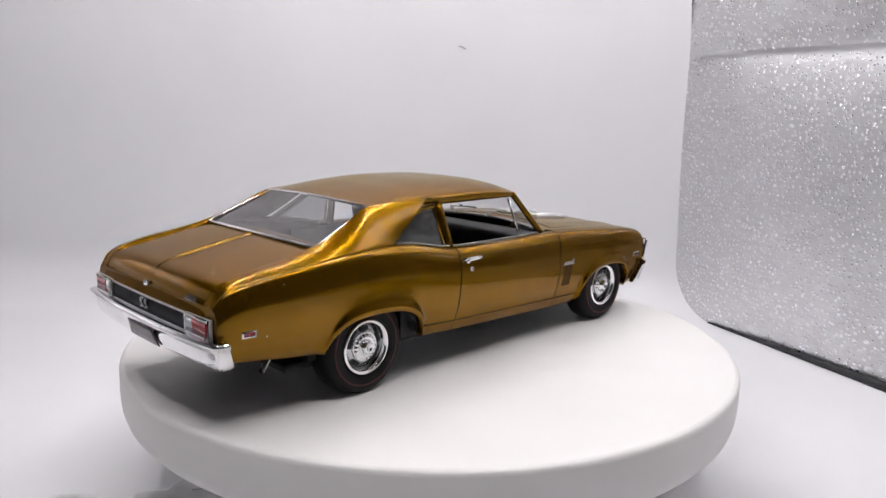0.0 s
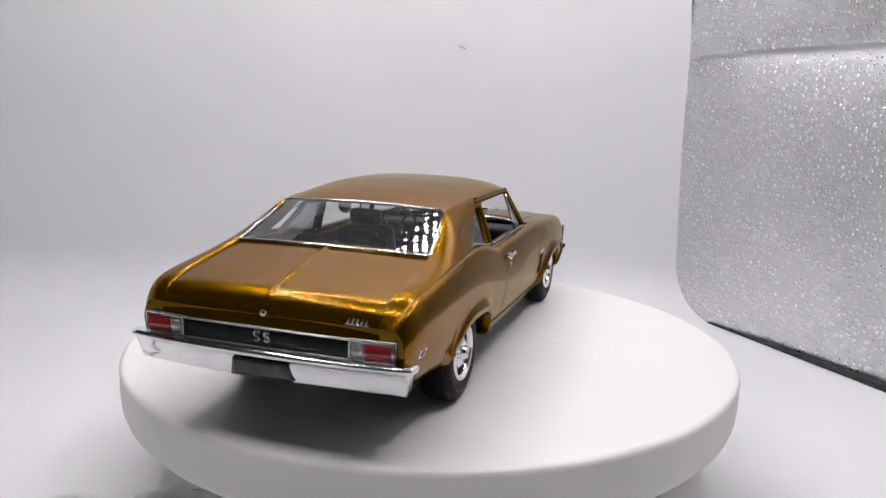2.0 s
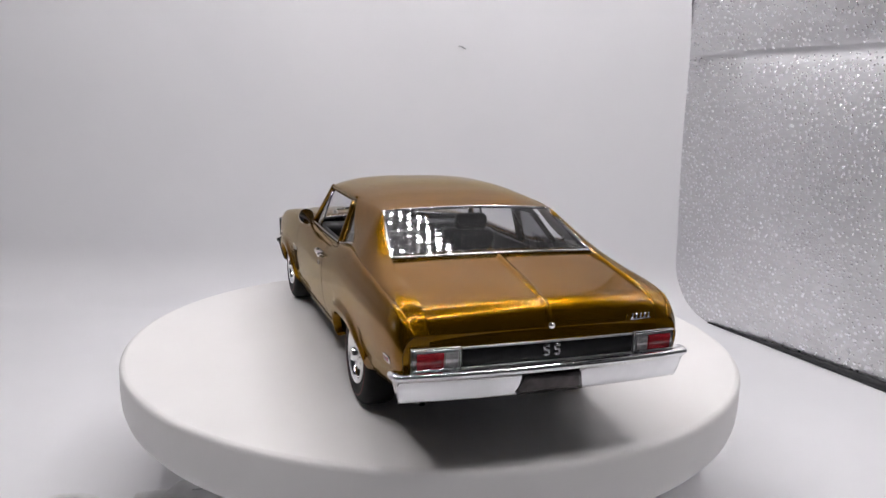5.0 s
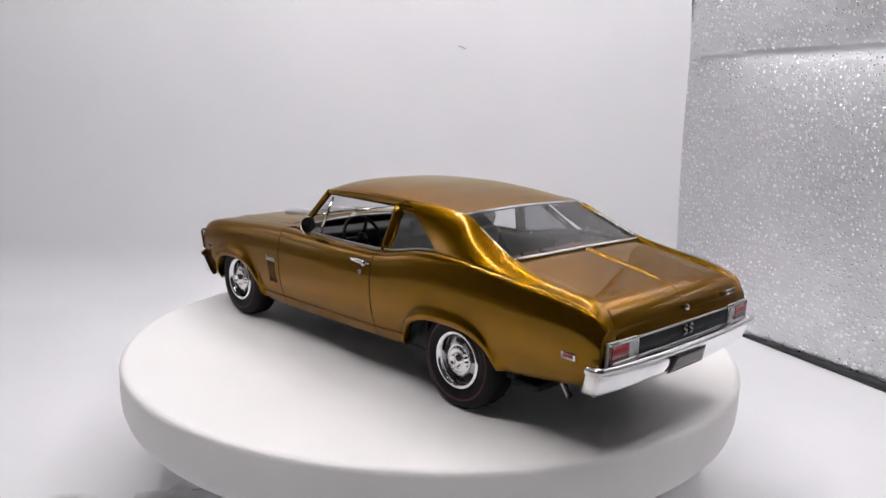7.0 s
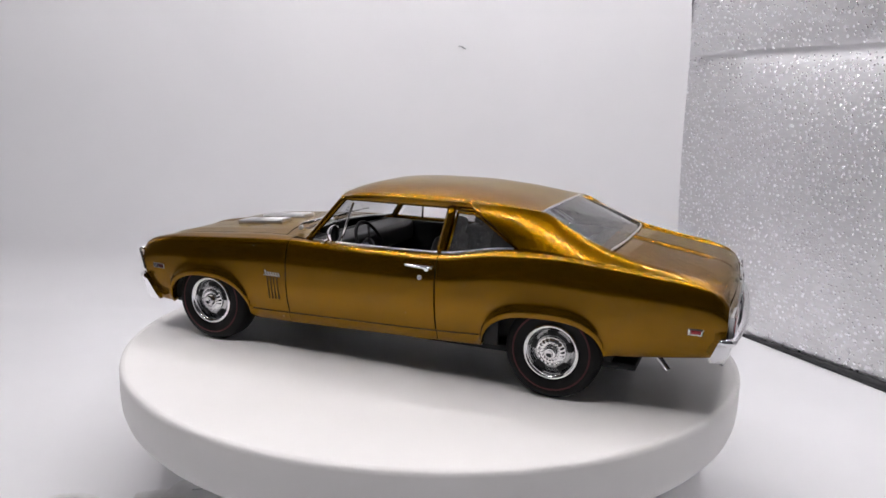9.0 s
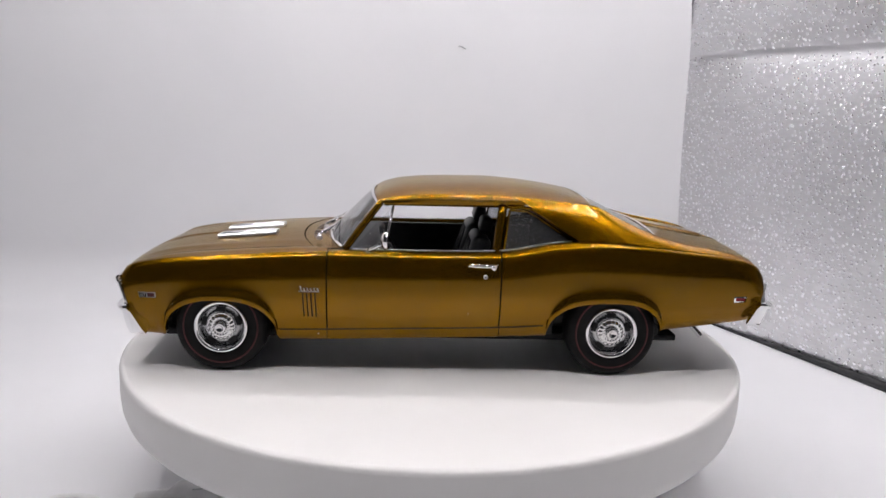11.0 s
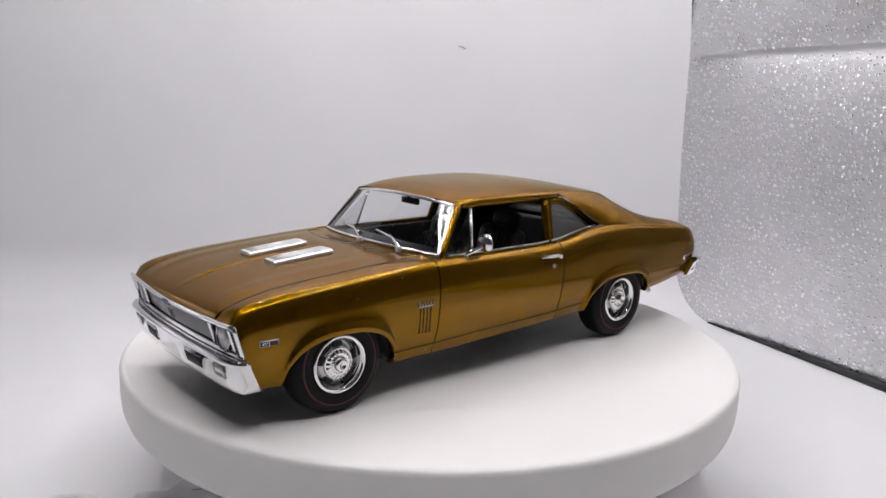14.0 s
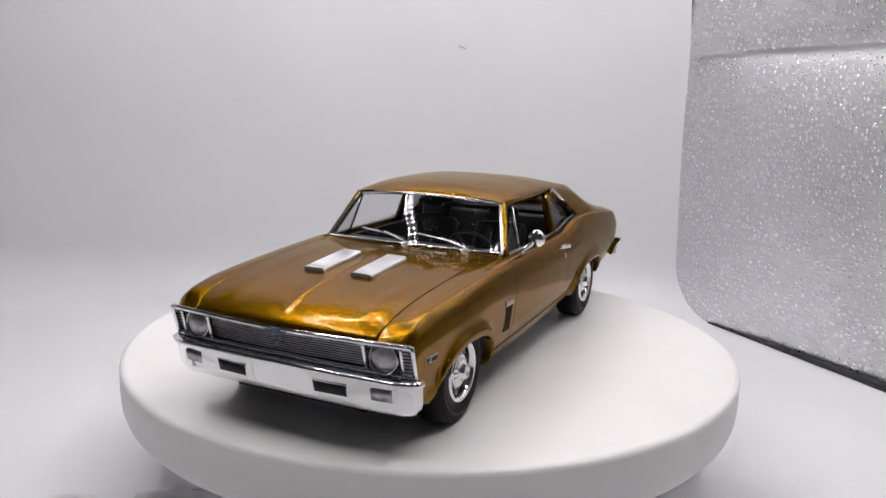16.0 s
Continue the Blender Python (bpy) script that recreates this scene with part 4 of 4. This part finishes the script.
def wiper(y_pivot):
    w = part("wiper", tube([(29.6, y_pivot, 37.5), (29.8, y_pivot, 38.6), (28.4, y_pivot - 3.5, 39.2), (26.4, y_pivot - 8.5, 40.0)], 0.38, 7), CHROME, CAR, "chrome windscreen wiper")
    part("blade", tube([(28.0, y_pivot - 1.0, 38.9), (26.6, y_pivot - 8.5, 39.7), (24.9, y_pivot - 17, 40.2)], 0.34, 6), CHROME, w)
    part("pivot", lathe([(0.9, 0), (0.9, 0.8), (0.5, 1.4), (0, 1.5)], 14, axis="z", centre=(29.6, y_pivot, 37.0)), SATIN, w)


wiper(1.6)
wiper(20.5)
MIRROR = part("mirror", tube([(14.8, 31.6, 35.8), (13.6, 32.0, 36.6), (11.4, 33.4, 37.9), (10.0, 34.2, 38.9)], 0.6, 8), CHROME, CAR, "round chrome door mirror on a curved stalk")
part("foot", lathe([(1.5, -0.4), (1.4, 0.3), (0.8, 0.6), (0, 0.7)], 18, axis="z", centre=(14.6, 31.4, 35.4)), CHROME, MIRROR)
part("head", lathe([(0, 1.7), (1.2, 1.55), (2.1, 1.1), (2.55, 0.4), (2.65, -0.1), (2.55, -0.35), (2.3, -0.3), (0, -0.3)], 32, axis="x", centre=(9.3, 34.4, 39.5)), CHROME, MIRROR)

# ---- cabin ----
part("dashboard", box(12, 23, -27.5, 27.5, 28, 35.6, 1.8, seg=3), VINYL, CAR, "black padded dashboard")
part("parcel_shelf", thick(sheet([[(-58, y, 38.2), (-69, y * 1.05, 39.9)] for y in spread(-25, 25, 6)]), 0.6), VINYL, CAR, "dark parcel shelf under the rear window")
for s in (1, -1):
    part("door_card", box(-40, 24, 27.3 * s - 0.6, 27.3 * s + 0.6, 11, 35.2, 0.4), VINYL, CAR, "black inner door panel")
    seat = tagged(new("front_seat"), "black bucket seat with ribbed vinyl and headrest")
    seat.parent = CAR
    seat.location = (0, 0.0125 * s, 0)
    part("cushion", box(-14, 6, -9, 9, 13, 20.5, 2.2, seg=3), VINYL, seat)
    b = box(-3, 3, -8.8, 8.8, 0, 21, 2.2, seg=3)
    bmesh.ops.rotate(b, verts=b.verts, matrix=Matrix.Rotation(radians(-16), 3, "Y"))
    bmesh.ops.translate(b, verts=b.verts, vec=(-13.5, 0, 18.5))
    part("backrest", b, VINYL, seat)
    for k in range(7):
        part("pleat", tube([(-10.6 - 5.2 * f, -4.8 + 1.6 * k, 22 + 15 * f) for f in (0, 0.5, 1)], 0.45, 6), VINYL, seat)
    b = box(-1.9, 1.9, -5.2, 5.2, -2.6, 2.6, 1.5, seg=3)
    bmesh.ops.rotate(b, verts=b.verts, matrix=Matrix.Rotation(radians(-14), 3, "Y"))
    bmesh.ops.translate(b, verts=b.verts, vec=(-20.4, 0, 41.3))
    part("headrest", b, VINYL, seat)
    part("sun_visor", box(2, 9, 12 * s - 8, 12 * s + 8, 50.2, 50.8, 0.2), VINYL, CAR)
part("rear_seat", box(-52, -36, -24, 24, 12, 21, 2, seg=3), VINYL, CAR, "black rear bench")
b = box(-2.5, 2.5, -24, 24, 0, 19, 2, seg=3)
bmesh.ops.rotate(b, verts=b.verts, matrix=Matrix.Rotation(radians(-22), 3, "Y"))
bmesh.ops.translate(b, verts=b.verts, vec=(-50, 0, 19))
part("rear_backrest", b, VINYL, CAR)
part("headliner", sheet([[(x, y, curve(ROOF_TOP, x) - 1.6 - 3.2 * (abs(y) / 24) ** 3) for y in spread(-23.5, 23.5, 16)] for x in spread(10, -47, 12)]), VINYL, CAR)
# steering wheel before the left seat
WHEEL = tagged(new("steering_wheel"), "black three-spoke steering wheel")
WHEEL.parent = CAR
WHEEL.location, WHEEL.rotation_euler = (0.0085, 0.0135, 0.0335), (0, radians(-62), 0)
ring = bmesh.new()
tube([(7.2 * math.cos(2 * math.pi * k / 40), 7.2 * math.sin(2 * math.pi * k / 40), 0) for k in range(41)], 0.55, 8, ring, cap=False)
part("rim", ring, BLACK, WHEEL)
part("hub", lathe([(0, 0.6), (1.6, 0.4), (2.0, -0.4), (1.2, -3), (1.0, -10)], 20, axis="z"), STEEL, WHEEL)
for a in (90, 210, 330):
    part("spoke", tube([(1.5 * math.cos(radians(a)), 1.5 * math.sin(radians(a)), 0), (7 * math.cos(radians(a)), 7 * math.sin(radians(a)), 0)], 0.7, 6, flat=0.4), STEEL, WHEEL)
part("rear_view_mirror", box(9.2, 10.2, -4.2, 4.2, 46.6, 48.6, 0.4), BLACK, CAR, "black inside mirror")
part("mirror_stem", tube([(9.8, 0, 48), (11.5, 0, 50.4)], 0.35, 6), BLACK, CAR)
part("gear_lever", tube([(2, 0, 14), (1, 0, 24)], 0.4, 6), CHROME, CAR)

# ---- cable at the foot of the turntable ----
PLUG = thing("power_plug", "white power plug and cable lying by the turntable base", "cable")
def plug():
    b = box(-10, 10, -6, 6, 0, 11, 2.5, seg=3)
    part("plug_body", b, CABLE, PLUG)
    part("strain_relief", lathe([(4.6, 0), (4.2, -4), (3.2, -8), (2.6, -11)], 20, axis="x", centre=(-9, 0, 5)), CABLE, PLUG)
    part("cord", tube([(-9, 0, 5), (-16, -5, 4.2), (-24, -6, 2.6), (-31, 0.5, 1.9), (-36, 3.0, 1.9), (-41, 3.6, 1.9), (-46, 2.0, 1.9), (-51, -5, 1.9), (-58, -20, 1.9), (-66, -42, 1.9)], 1.8, 10), CABLE, PLUG)
    part("mark", tube([(-2, -1, 11.05), (1, 0.1, 11.05)], 0.25, 6), SATIN, PLUG)
plug()
PLUG.location, PLUG.rotation_euler = (-0.066, -0.046, FLOOR), (0, 0, radians(-8))


# ---- motion ----
def motions():
    angles = [44.75, 51.2, 57.7, 64.2, 70.7, 77.2, 83.7, 90.15, 96.5, 102.8, 108.95, 114.95, 120.9, 126.8, 132.7, 138.6, 144.5, 150.5, 156.7, 162.95, 169.2, 175.4, 181.65, 187.95, 194.3, 200.75, 207.1, 213.4, 219.75, 226.0, 232.2, 238.25, 244.1]
    disc, car = [], []
    for i, a in enumerate(angles):
        spot = Matrix.Rotation(radians(a), 4, "Z") @ Vector((0.0053, 0.0058, 0))
        disc.append((i * 0.5, pose(0, 0, 0, 0, 0, a)))
        car.append((i * 0.5, pose(spot.x, spot.y, 0, 0, 0, a)))
    walk(DISC, disc)
    walk(CAR, car)


motions()
